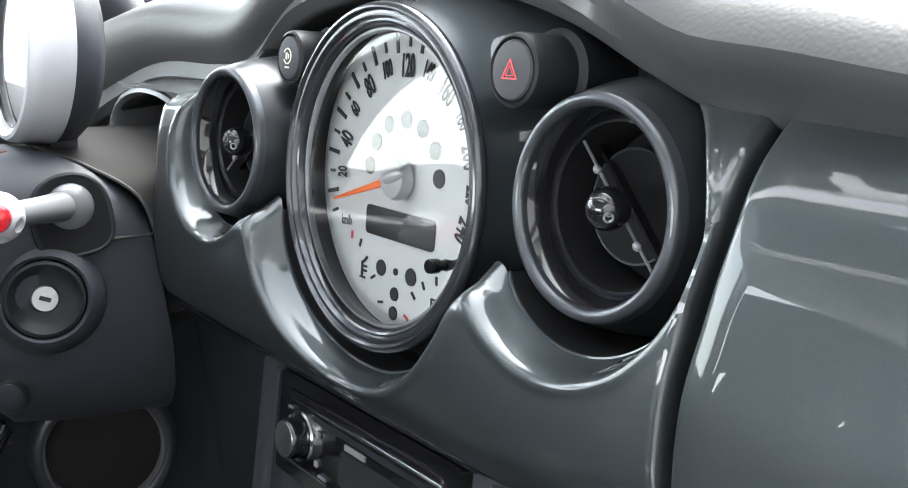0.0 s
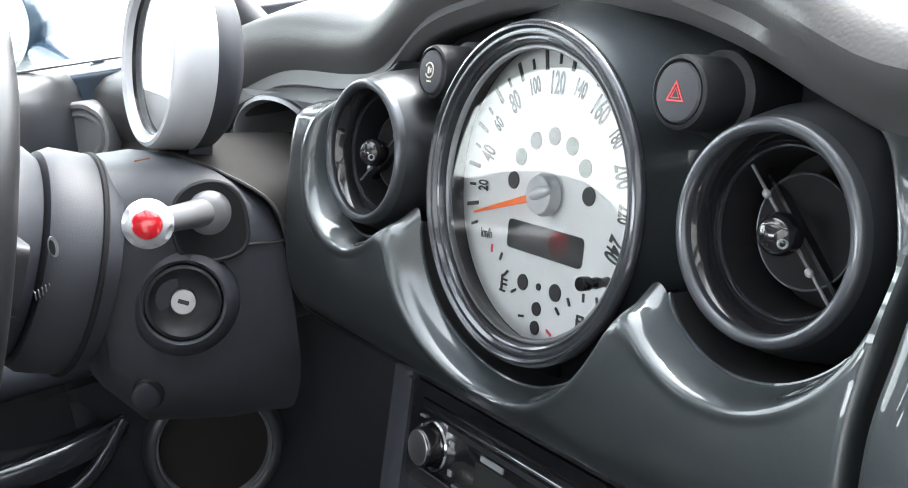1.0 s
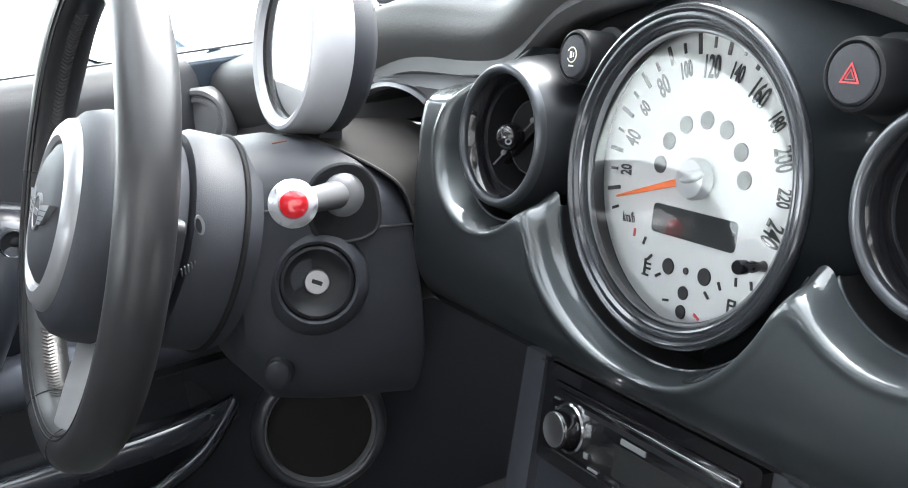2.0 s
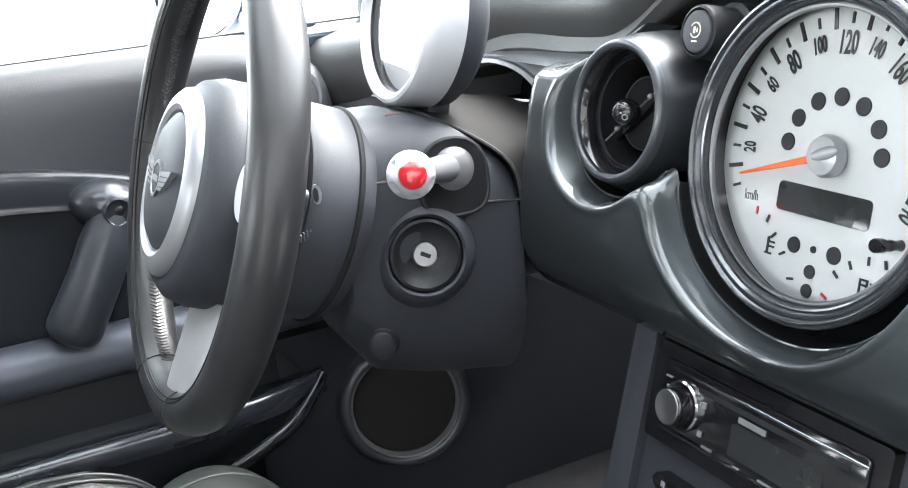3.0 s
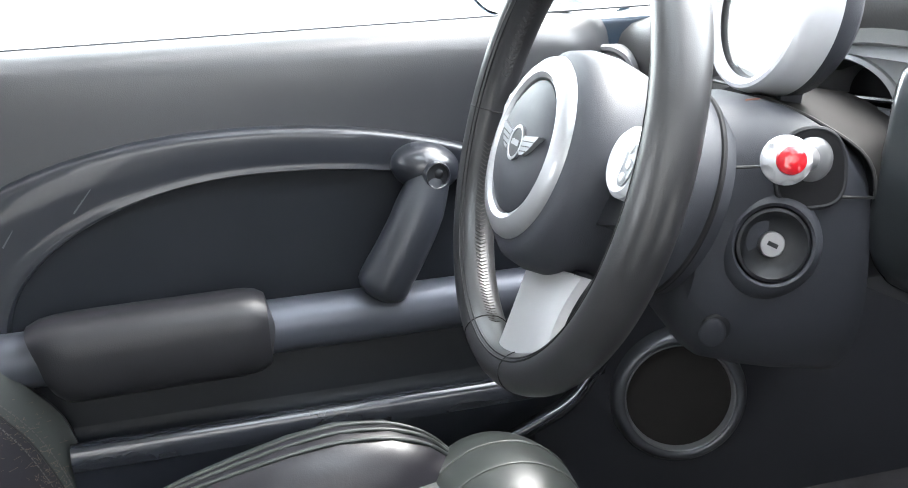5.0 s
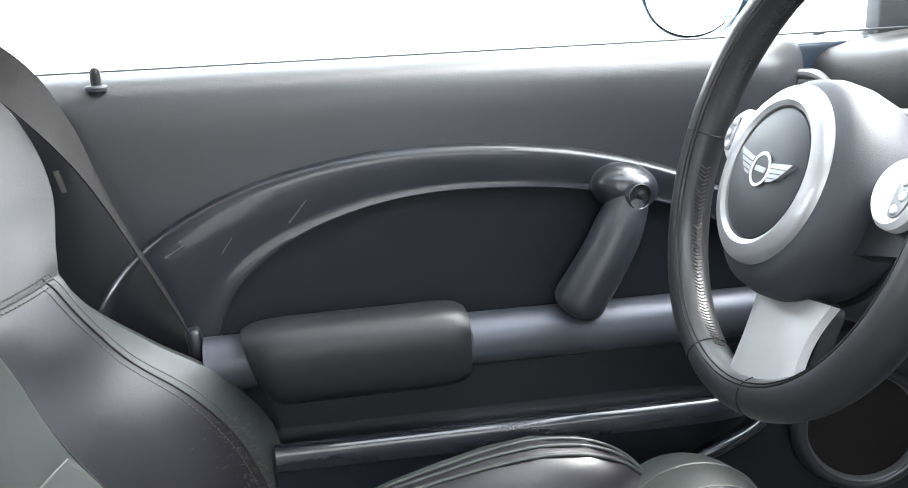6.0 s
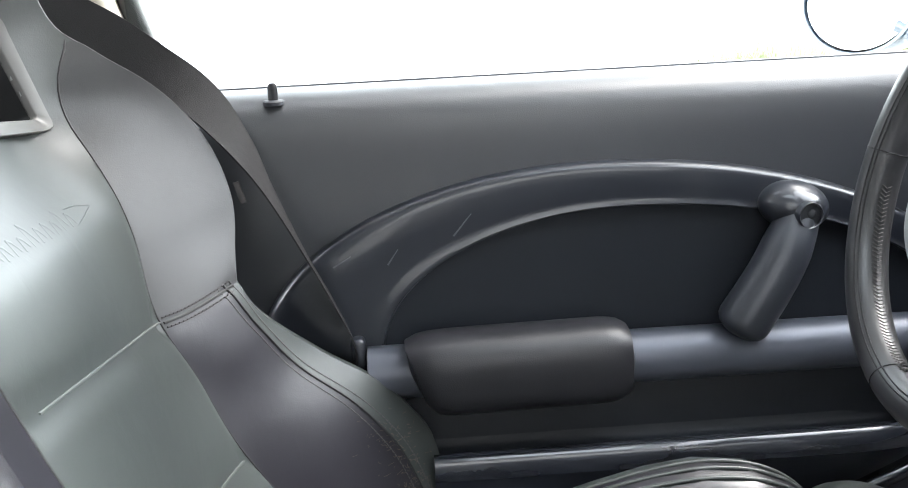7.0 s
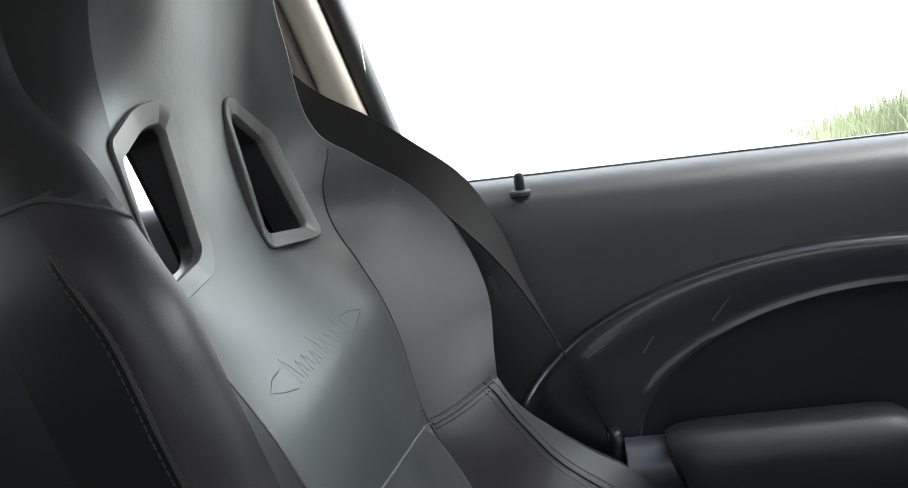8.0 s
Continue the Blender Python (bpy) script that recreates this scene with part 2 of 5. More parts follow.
def tube(path, radius, segs=10, bm=None, closed=False, flat=1.0):
    """A round bar along a path. radius: a number, or one for each point."""
    bm = bm or bmesh.new()
    path = [Vector(p) for p in path]
    n = len(path)
    loops = []
    ref = None
    for i, p in enumerate(path):
        t = (path[(i + 1) % n] - path[i - 1]) if closed else (path[min(i + 1, n - 1)] - path[max(i - 1, 0)])
        t.normalize()
        if ref is None:
            ref = t.orthogonal().normalized()
        ref = (ref - t * ref.dot(t)).normalized()
        side = t.cross(ref)
        r = radius[i] if isinstance(radius, (list, tuple)) else radius
        loops.append([p + r * math.cos(2 * math.pi * k / segs) * ref + r * flat * math.sin(2 * math.pi * k / segs) * side for k in range(segs)])
    if closed:
        loops.append(loops[0])
        return rings(bm, loops, True, False)
    return rings(bm, loops, True, True)


def sheet(f, us, vs, bm=None):
    """A surface f(u, v) over rows of u and v."""
    bm = bm or bmesh.new()
    return rings(bm, [[f(u, v) for v in vs] for u in us], False)


def table(rows):
    xs, ys = [r[0] for r in rows], [r[1] for r in rows]
    def value(x):
        if x <= xs[0]:
            return ys[0]
        if x >= xs[-1]:
            return ys[-1]
        i = max(k for k in range(len(xs)) if xs[k] <= x)
        i = min(i, len(xs) - 2)
        d = [(ys[k + 1] - ys[k]) / (xs[k + 1] - xs[k]) for k in range(len(xs) - 1)]
        def slope(k):
            return d[0] if k == 0 else d[-1] if k == len(xs) - 1 else (d[k - 1] + d[k]) / 2
        h = xs[i + 1] - xs[i]
        t = (x - xs[i]) / h
        return (2 * t ** 3 - 3 * t * t + 1) * ys[i] + (t ** 3 - 2 * t * t + t) * h * slope(i) + (-2 * t ** 3 + 3 * t * t) * ys[i + 1] + (t ** 3 - t * t) * h * slope(i + 1)
    return value


def span(a, b, n):
    return [a + (b - a) * i / n for i in range(n + 1)]


def block(size, m, bevel=0.004, segs=3):
    """A box with rounded edges, centred on m."""
    bm = bmesh.new()
    bmesh.ops.create_cube(bm, size=1.0)
    bmesh.ops.scale(bm, vec=size, verts=bm.verts)
    if bevel:
        bmesh.ops.bevel(bm, geom=list(bm.edges), offset=bevel, segments=segs, profile=0.5, affect="EDGES")
    bmesh.ops.transform(bm, matrix=m, verts=bm.verts)
    return bm


def slab(outline, m, h0, h1, bevel=0.0):
    """A flat plate: an outline in m's x and y between two heights."""
    bm = bmesh.new()
    lo = [bm.verts.new((x, y, h0)) for x, y in outline]
    hi = [bm.verts.new((x, y, h1)) for x, y in outline]
    n = len(lo)
    for i in range(n):
        bm.faces.new((lo[i], lo[(i + 1) % n], hi[(i + 1) % n], hi[i]))
    bm.faces.new(lo[::-1])
    top = bm.faces.new(hi)
    if bevel:
        bmesh.ops.bevel(bm, geom=list(top.edges), offset=bevel, segments=2, profile=0.5, affect="EDGES")
    bmesh.ops.transform(bm, matrix=m, verts=bm.verts)
    return bm


def rounded(outline, r, n=5):
    """The outline with its corners rounded."""
    out = []
    k = len(outline)
    for i in range(k):
        p, a, b = Vector(outline[i]), Vector(outline[i - 1]), Vector(outline[(i + 1) % k])
        da, db = (a - p), (b - p)
        q = min(r, da.length * 0.45, db.length * 0.45)
        s, e = p + da.normalized() * q, p + db.normalized() * q
        for j in range(n + 1):
            t = j / n
            out.append(tuple((1 - t) ** 2 * s + 2 * t * (1 - t) * p + t * t * e))
    return out


def rect(w, h, r=0.0, n=5, cx=0.0, cy=0.0):
    o = [(cx - w / 2, cy - h / 2), (cx + w / 2, cy - h / 2), (cx + w / 2, cy + h / 2), (cx - w / 2, cy + h / 2)]
    return rounded(o, r, n) if r else o


def band(outer, inner, m, h0, h1):
    """A flat frame between two outlines of the same number of points."""
    bm = bmesh.new()
    loops = [[m @ Vector((x, y, h)) for x, y in o] for o, h in ((outer, h0), (outer, h1), (inner, h1), (inner, h0), (outer, h0))]
    return rings(bm, loops, True)


def ball(m, r, stretch=(1, 1, 1), u=32, v=20):
    bm = bmesh.new()
    bmesh.ops.create_uvsphere(bm, u_segments=u, v_segments=v, radius=r)
    bmesh.ops.scale(bm, vec=stretch, verts=bm.verts)
    bmesh.ops.transform(bm, matrix=m, verts=bm.verts)
    return bm


def lettering(text, m, size, mat, parent, name="printing", squeeze=1.0, depth=0.0002, slant=0.0, weight=0.0):
    cu = bpy.data.curves.new(name, "FONT")
    cu.body, cu.size, cu.extrude, cu.align_x, cu.align_y = text, size, depth, "CENTER", "CENTER"
    cu.shear = slant
    cu.offset = weight
    cu.resolution_u = 3
    tmp = bpy.data.objects.new(name, cu)
    me = bpy.data.meshes.new_from_object(tmp)
    bpy.data.objects.remove(tmp)
    me.transform(m @ Matrix.Diagonal((squeeze, 1, 1, 1)))
    me.materials.clear()
    me.materials.append(mat)
    ob = new(name, me)
    ob.parent = parent
    return ob


def dashes(path, length, gap, radius, bm=None):
    """Stitches along a path."""
    bm = bm or bmesh.new()
    path = [Vector(p) for p in path]
    run, on, cur = 0.0, True, [path[0]]
    for a, b in zip(path, path[1:]):
        left = (b - a).length
        d = (b - a).normalized() if left else Vector((0, 0, 1))
        p = a.copy()
        while left > 1e-9:
            need = (length if on else gap) - run
            go = min(need, left)
            p = p + d * go
            left -= go
            run += go
            if on:
                cur.append(p.copy())
            if run >= (length if on else gap) - 1e-9:
                if on and len(cur) > 1:
                    tube([cur[0], cur[-1]], radius, 5, bm)
                on, run, cur = not on, 0.0, [p.copy()]
    return bm


# the frame of the dial: x across, y up along its face, z out of it
TILT = radians(12.7)
DIALF = Matrix(((1, 0, 0, 0), (0, math.sin(TILT), -math.cos(TILT), 0.021), (0, math.cos(TILT), math.sin(TILT), 0.585), (0, 0, 0, 1)))


def D(x, v, d):
    return DIALF @ Vector((x, v, d))


def on_dial(x, v, d, turn=0.0):
    return DIALF @ Matrix.Translation((x, v, d)) @ Matrix.Rotation(radians(turn), 4, "Z")


# ---- dashboard ----
VENTS = ((-0.18, 0.010), (0.18, 0.010))
R_DIAL, R_VENT = 0.121, 0.0745
base_d = table([(-0.155, -0.030), (-0.150, 0.002), (-0.140, 0.022), (-0.125, 0.036), (-0.10, 0.045), (-0.06, 0.048), (-0.03, 0.045), (0.01, 0.038), (0.04, 0.023), (0.058, 0.004), (0.075, -0.02)])
gap_x = table([(-0.155, 0.2475), (-0.10, 0.2483), (-0.047, 0.2490), (-0.018, 0.2525), (0.010, 0.2555), (0.036, 0.2545), (0.052, 0.2530), (0.075, 0.248)])


def scallop(x, v):
    """How far inside the nearest scoop a point lies, with that scoop's centre and radius."""
    gs = sorted([(r - (0.28 * max(0.0, v - cv) if cx > 0 and x > cx else 0.0) - math.hypot(x - cx, v - cv), cx, cv, r) for cx, cv, r in ((0.0, 0.0, R_DIAL), (*VENTS[0], R_VENT), (*VENTS[1], R_VENT))], reverse=True)
    soft = 0.022
    near = max(0.0, soft - (gs[0][0] - gs[1][0])) / soft
    return (gs[0][0] + near * near * soft * 0.25, *gs[0][1:])


def to_rim(x, v, level):
    """The point moved square to the scoop's rim until it lies at the given level inside it."""
    for _ in range(8):
        g, e = scallop(x, v)[0], 1e-5
        dx, dv = (scallop(x + e, v)[0] - g) / e, (scallop(x, v + e)[0] - g) / e
        q = max(0.15, dx * dx + dv * dv)
        x, v = x + dx / q * (level - g), v + dv / q * (level - g)
    return x, v


def fascia_depth(x, v):
    g = scallop(x, v)[0]
    roll = 0.0
    if g > -0.0028:
        roll = 416 * (g + 0.0028) ** 2 if g < 0.003 else 0.014 + (g - 0.003) * 2.7
    bead = 0.0009 * math.exp(-((g + 0.0045) / 0.0028) ** 2)
    return base_d(v) - roll + bead


# how far the driver's end of the fascia flares out towards its top
flare = table([(-0.155, 0.003), (-0.06, 0.005), (-0.03, 0.010), (0.0, 0.018), (0.03, 0.027), (0.06, 0.032), (0.075, 0.033)])


def build_fascia(parent):
    bm = bmesh.new()
    edge = [(-0.286, 0.10), (-0.2855, 0.06), (-0.285, 0.035)] + [(-0.262 - 0.023 * math.sin(radians(a)), 0.023 * (1 - math.cos(radians(a)))) for a in (80, 65, 50, 38, 26, 15, 6)]
    CUT = 0.0068
    vs = span(-0.155, 0.072, 190)
    cols = []
    for x, drop in edge:
        cols.append([(x - flare(v), v, drop) for v in vs])
    n = 400
    for i in range(n + 1):
        cols.append([(-0.262 - flare(v) + (gap_x(v) + 0.262 + flare(v)) * i / n, v, 0.0) for v in vs])
    # rounded edge beside the joint
    for dx, drop in ((0.0025, 0.001), (0.0040, 0.0035), (0.0045, 0.010), (0.0045, 0.03)):
        cols.append([(gap_x(v) + dx, v, drop) for v in vs])
    grid = []
    for col in cols:
        line = []
        for x, v, drop in col:
            # the driver's end rolls back under the pad
            end = max(0.0, min(1.0, (-0.222 - x) / 0.06)) * max(0.0, v - 0.020) ** 1.5 / 0.22
            v, drop = v - 0.55 * end, drop + 1.2 * end
            g, cx, cv, r = scallop(x, v)
            inside = g > CUT or (v > 0.0 and abs(x) < 0.19 and g < 0.02 and math.hypot(x, v) < 0.2 and not (abs(x) > 0.18))
            sx, sv = x, v
            if g > CUT:
                if g < CUT + 0.006:
                    sx, sv = to_rim(x, v, CUT)
            line.append((bm.verts.new(D(sx, sv, fascia_depth(sx, sv) - drop)), inside))
        grid.append(line)
    for a, b in zip(grid, grid[1:]):
        for k in range(len(vs) - 1):
            q = (a[k], b[k], b[k + 1], a[k + 1])
            if all(f for _, f in q):
                continue
            try:
                bm.faces.new([w for w, _ in q])
            except ValueError:
                pass
    bmesh.ops.delete(bm, geom=[w for w in bm.verts if not w.link_faces], context="VERTS")
    return part("fascia", bm, PAINT, parent, "glossy dark metallic fascia with three round scoops")


def build_passenger_panel(parent):
    bm = bmesh.new()
    vs = span(-0.155, 0.068, 60)
    cols = []
    for dx, drop in ((0.0105, 0.03), (0.0105, 0.010), (0.0110, 0.0035), (0.0125, 0.001), (0.0150, 0.0)):
        cols.append([(gap_x(v) + dx, v, drop) for v in vs])
    for i in range(1, 41):
        cols.append([(gap_x(v) + 0.015 + (0.74 - gap_x(v) - 0.015) * i / 40, v, 0.012 * (i / 40) ** 2) for v in vs])
    rings(bm, [[D(x, v, base_d(v) - drop) for x, v, drop in c] for c in cols], False)
    return part("glovebox_panel", bm, PAINT, parent, "glossy dark metallic passenger panel")


pad_edge_z = table([(-0.76, 0.525), (-0.66, 0.530), (-0.58, 0.552), (-0.50, 0.590), (-0.44, 0.610), (-0.33, 0.613), (-0.28, 0.619), (-0.245, 0.635), (-0.215, 0.654), (-0.185, 0.669), (-0.10, 0.687), (-0.02, 0.694), (0.06, 0.690), (0.123, 0.676), (0.185, 0.656), (0.225, 0.643), (0.272, 0.637), (0.32, 0.630), (0.42, 0.619), (0.75, 0.605)])
pad_edge_y = table([(-0.76, -0.060), (-0.66, -0.045), (-0.56, 0.0), (-0.46, 0.040), (-0.38, 0.055), (-0.3, 0.06), (-0.02, 0.06), (0.12, 0.050), (0.20, 0.034), (0.30, 0.030), (0.75, 0.030)])
pad_rise = table([(-0.76, 0.105), (-0.66, 0.105), (-0.56, 0.100), (-0.46, 0.085), (-0.35, 0.080), (-0.22, 0.068), (-0.1, 0.052), (0.0, 0.045), (0.2, 0.070), (0.75, 0.075)])


def build_pad(parent):
    prof = [(0.06, -0.004), (0.02, -0.004), (0.006, -0.0035), (0.002, -0.002), (0.0, 0.0005), (-0.0012, 0.0035), (-0.0026, 0.0065), (-0.0040, 0.009)]
    body = [(0.003, 0.26), (-0.003, 0.40), (-0.006, 0.55), (-0.005, 0.70), (0.001, 0.84), (0.014, 0.94), (0.040, 1.0), (0.08, 1.04), (0.16, 1.06), (0.30, 1.06), (0.45, 1.0)]
    lean_body = [(-0.0105, 0.24), (-0.0165, 0.36), (-0.0180, 0.47), (-0.0130, 0.58), (-0.002, 0.69), (0.016, 0.79), (0.045, 0.88), (0.09, 0.96), (0.16, 1.04), (0.30, 1.08), (0.45, 1.0)]

    def f(x, k):
        y0, z0, h = pad_edge_y(x), pad_edge_z(x), pad_rise(x)
        if k < len(prof):
            return (x, y0 + prof[k][0], z0 + prof[k][1])
        dy, dz = body[k - len(prof)]
        ly, lz = lean_body[k - len(prof)]
        f = max(0.0, min(1.0, (x - 0.08) / 0.16))
        f = f * f * (3 - 2 * f)
        dy, dz = dy + (ly - dy) * f, dz + (lz - dz) * f
        flat = max(0.0, (dy - 0.07) / 0.38)
        top = z0 + h * dz
        return (x, y0 + dy, top * (1 - flat * 0.8) + 0.68 * flat * 0.8)
    bm = sheet(lambda x, k: f(x, int(k)), span(-0.76, 0.76, 120), range(len(prof) + len(body)))
    return part("dash_pad", bm, PAD, parent, "grained charcoal soft dash pad")


dash = thing("dashboard", "dark metallic and charcoal car dashboard with round scoops", "dashboard", kind="structure")
build_fascia(dash)
build_passenger_panel(dash)
for cx, cv, r, drop in ((0.0, 0.0, R_DIAL, -0.010), (*VENTS[0], R_VENT, -0.022), (*VENTS[1], R_VENT, -0.022)):
    ring = []
    for k in range(181):
        a = radians(170 + 200 * k / 180)
        x, v = cx + (r - 0.0066) * math.cos(a), cv + (r - 0.0066) * math.sin(a)
        ring.append((x, v, a, fascia_depth(x, v) if scallop(x, v)[0] < 0.0072 else None))
    bm = bmesh.new()
    for (x0, v0, a0, d0), (x1, v1, a1, d1) in zip(ring, ring[1:]):
        if d0 is None or d1 is None or v0 > (0.012 if cx > 0 else 0.045):
            continue
        q = r - 0.0095
        bm.faces.new([bm.verts.new(p) for p in (D(x0, v0, d0), D(x1, v1, d1), D(cx + q * math.cos(a1), cv + q * math.sin(a1), drop), D(cx + q * math.cos(a0), cv + q * math.sin(a0), drop))])
    part("scoop_wall", bm, MATT, dash, "matt black wall behind the scoop")
    run = [D(x, v, d - 0.0004) for x, v, a, d in ring if d is not None and v < 0.045]
    part("scoop_bead", tube(run, 0.0013, 8), PAINT_DARK, dash, "thin dark bead along the scoop")
build_pad(dash)
part("dash_core", sheet(lambda x, v: D(x, v, -0.05), span(-0.30, 0.74, 40), span(-0.16, 0.125, 20)), MATT, dash, "matt black dash core behind the dials")
part("dash_underside", block((1.46, 0.30, 0.02), pose(0.0, 0.165, 0.425, -12), 0.005), BLACK, dash)
part("dash_back", block((0.60, 0.012, 0.30), pose(-0.50, 0.150, 0.52), 0.002), MATT, dash)
part("joint_filler", sheet(lambda v, k: D(gap_x(v) + (0.0, 0.0155)[int(k)], v, base_d(v) - 0.018), span(-0.155, 0.07, 40), (0, 1)), RUBBER, dash)
# horizontal crease below the scoops on the driver's side: the lower lip of the fascia
part("driver_panel", sheet(lambda x, k: [(x, 0.075, 0.624), (x, 0.054, 0.620), (x, 0.040, 0.617), (x, 0.032, 0.612)][int(k)], span(-0.52, -0.27, 20), range(4)), EDGE, dash, "grey ledge under the dash pad")

# recess with an arched rim beside the steering column
arch = thing("dash_cubby", "arched open cubby with a pale grey rim in the dashboard", "cubby")
AF = frame_of((-0.437, 0.030, 0.562), (0.10, -1, 0.05))
outer = [(0.078 * math.cos(radians(a)), 0.044 * math.sin(radians(a))) for a in range(0, 181, 6)]
bm = rings(bmesh.new(), [[AF @ Vector((x * s, y * s, h)) for x, y in outer] for s, h in ((1.16, -0.06), (1.16, -0.004), (1.13, 0.0), (1.05, 0.002), (1.0, -0.002), (0.98, -0.012), (0.97, -0.09))], False)
part("rim", bm, PALE_GREY, arch, "pale grey arched rim")
bm = bmesh.new()
bm.faces.new([bm.verts.new(AF @ Vector((x * 0.99, y * 0.99, -0.085))) for x, y in outer])
fill = [(x * k, y * k) for x, y in outer for k in (min(0.165 / max(abs(x), 1e-6), 0.0535 / max(y, 1e-6)),)]
# the grazing reflection on this panel is put into its pale colour
part("surround", rings(bmesh.new(), [[AF @ Vector((x * 1.0, y * 1.0, -0.010)) for x, y in outer], [AF @ Vector((x * 1.06, y * 1.06, -0.003)) for x, y in outer], [AF @ Vector((x, y, -0.003)) for x, y in fill]], False), PALE_GREY, arch, "smooth panel round the arch, coloured pale for the light on it")
part("lower_plate", slab(rounded([(-0.165, -0.16), (0.165, -0.16), (0.165, 0.004), (-0.165, 0.004)], 0.004), AF, -0.014, -0.004), EDGE, arch)
part("back_wall", bm, BLACK, arch)
part("rib", tube([AF @ Vector((x, 0.006 + 0.05 * (x + 0.03), -0.02)) for x in span(-0.06, 0.07, 8)], 0.003, 8), GLOSS_BLACK, arch)


# ---- speedometer ----
speedo = thing("speedometer", "large round silver-faced speedometer with orange needle", "gauge")
part("pod", lathe([(0.165, -0.051), (0.136, -0.034), (0.115, -0.012), (0.104, 0.006), (0.1012, 0.0185)], DIALF, 128), PAINT_DARK, speedo, "black metallic flared pod")
prof = [(0.1012, 0.0180), (0.1024, 0.0192), (0.1028, 0.0215), (0.1020, 0.0240), (0.1002, 0.0258), (0.0988, 0.0262), (0.0978, 0.0252), (0.0972, 0.0240), (0.0958, 0.0245), (0.0944, 0.0242), (0.0936, 0.0228), (0.0930, 0.0218), (0.0916, 0.0222), (0.0904, 0.0216), (0.0898, 0.0200), (0.0893, 0.0185), (0.0888, 0.0165)]
part("bezel", lathe(prof, DIALF, 128), RINGMETAL, speedo, "dark satin metal bezel")
prof = [(0.0888, 0.0168), (0.0878, 0.0180), (0.0866, 0.0180), (0.0858, 0.0165), (0.0860, 0.0145), (0.0872, 0.0135)]
part("inner_ring", lathe(prof, DIALF, 128), GREY_TRIM, speedo, "thin satin metal inner ring")
prof = [(0.0872, 0.0136), (0.0915, 0.006), (0.0935, 0.0)]
part("inner_wall", lathe(prof, DIALF, 128), GLOSS_BLACK, speedo)
part("dial_face", lathe([(0.0, 0.0), (0.05, 0.0), (0.0932, 0.0)], DIALF, 128), DIAL, speedo, "silver-white printed dial face")
part("cover_glass", lathe([(r, r * r / 4.3 - 0.0018) for r in (0.0, 0.015, 0.03, 0.045, 0.06, 0.075, 0.087)], on_dial(0, 0, 0.0175) @ Matrix.Rotation(radians(-2.9), 4, "X") @ Matrix.Rotation(radians(-1.0), 4, "Y"), 96), LENS, speedo, "clear cover glass").visible_shadow = False
H = 0.0008
for k in range(12):
    speed = 20 * (k + 1)
    a = -93.2 + 18.4 * k
    big = speed % 40 == 0
    r = 0.0665 if big else 0.0675
    m = on_dial(r * math.sin(radians(a)) - 0.001, r * math.cos(radians(a)), H, -a)
    lettering(str(speed), m, 0.0195 if big else 0.0145, INK, speedo, "numeral", 0.50, weight=0.00035)
for k in range(25):
    a = -111.6 + 9.2 * k
    long = k % 2 == 1
    m = on_dial(0.0815 * math.sin(radians(a)), 0.0815 * math.cos(radians(a)), 0.0, -a)
    part("tick", slab(rect(0.0026 if long else 0.0018, 0.0125 if long else 0.0065), m, 0.0, H), INK, speedo)
for x, v in ((-0.037, 0.004), (-0.0315, 0.0195), (-0.018, 0.031), (-0.0005, 0.0355), (0.0165, 0.0315), (0.0300, 0.0200), (0.0355, 0.0045)):
    part("warning_lamp", lathe([(0.0, H), (0.0054, H), (0.0056, 0.0)], on_dial(x, v, 0.0), 28), INK, speedo)
for x, v, r in ((-0.018, -0.058, 0.0052), (-0.002, -0.0575, 0.0023), (0.0142, -0.0575, 0.0055), (-0.002, -0.0715, 0.0044), (-0.002, -0.0835, 0.0044)):
    part("warning_lamp", lathe([(0.0, H), (r - 0.0002, H), (r, 0.0)], on_dial(x, v, 0.0), 28), INK, speedo)
part("display", slab(rect(0.0735, 0.0185, 0.004), on_dial(-0.001, -0.0295, 0.0), 0.0, H), LCD, speedo, "dark rectangular display")
for x, v, a, mat in ((-0.0535, -0.043, 0, INK_RED), (-0.043, -0.0465, -20, INK), (-0.036, -0.056, -45, INK), (-0.0265, -0.0655, -60, INK), (-0.0165, -0.0795, -80, INK), (0.012, -0.083, 65, INK_RED), (0.018, -0.068, 50, INK), (0.0275, -0.060, 30, INK), (0.040, -0.0545, 5, INK), (0.052, -0.054, 15, INK)):
    part("gauge_tick", slab(rect(0.0016, 0.0052), on_dial(x, v, 0.0, a), 0.0, H), mat, speedo)
lettering("km/h", on_dial(-0.0605, -0.0345, H, 4), 0.0098, INK, speedo, "printing", 0.62)
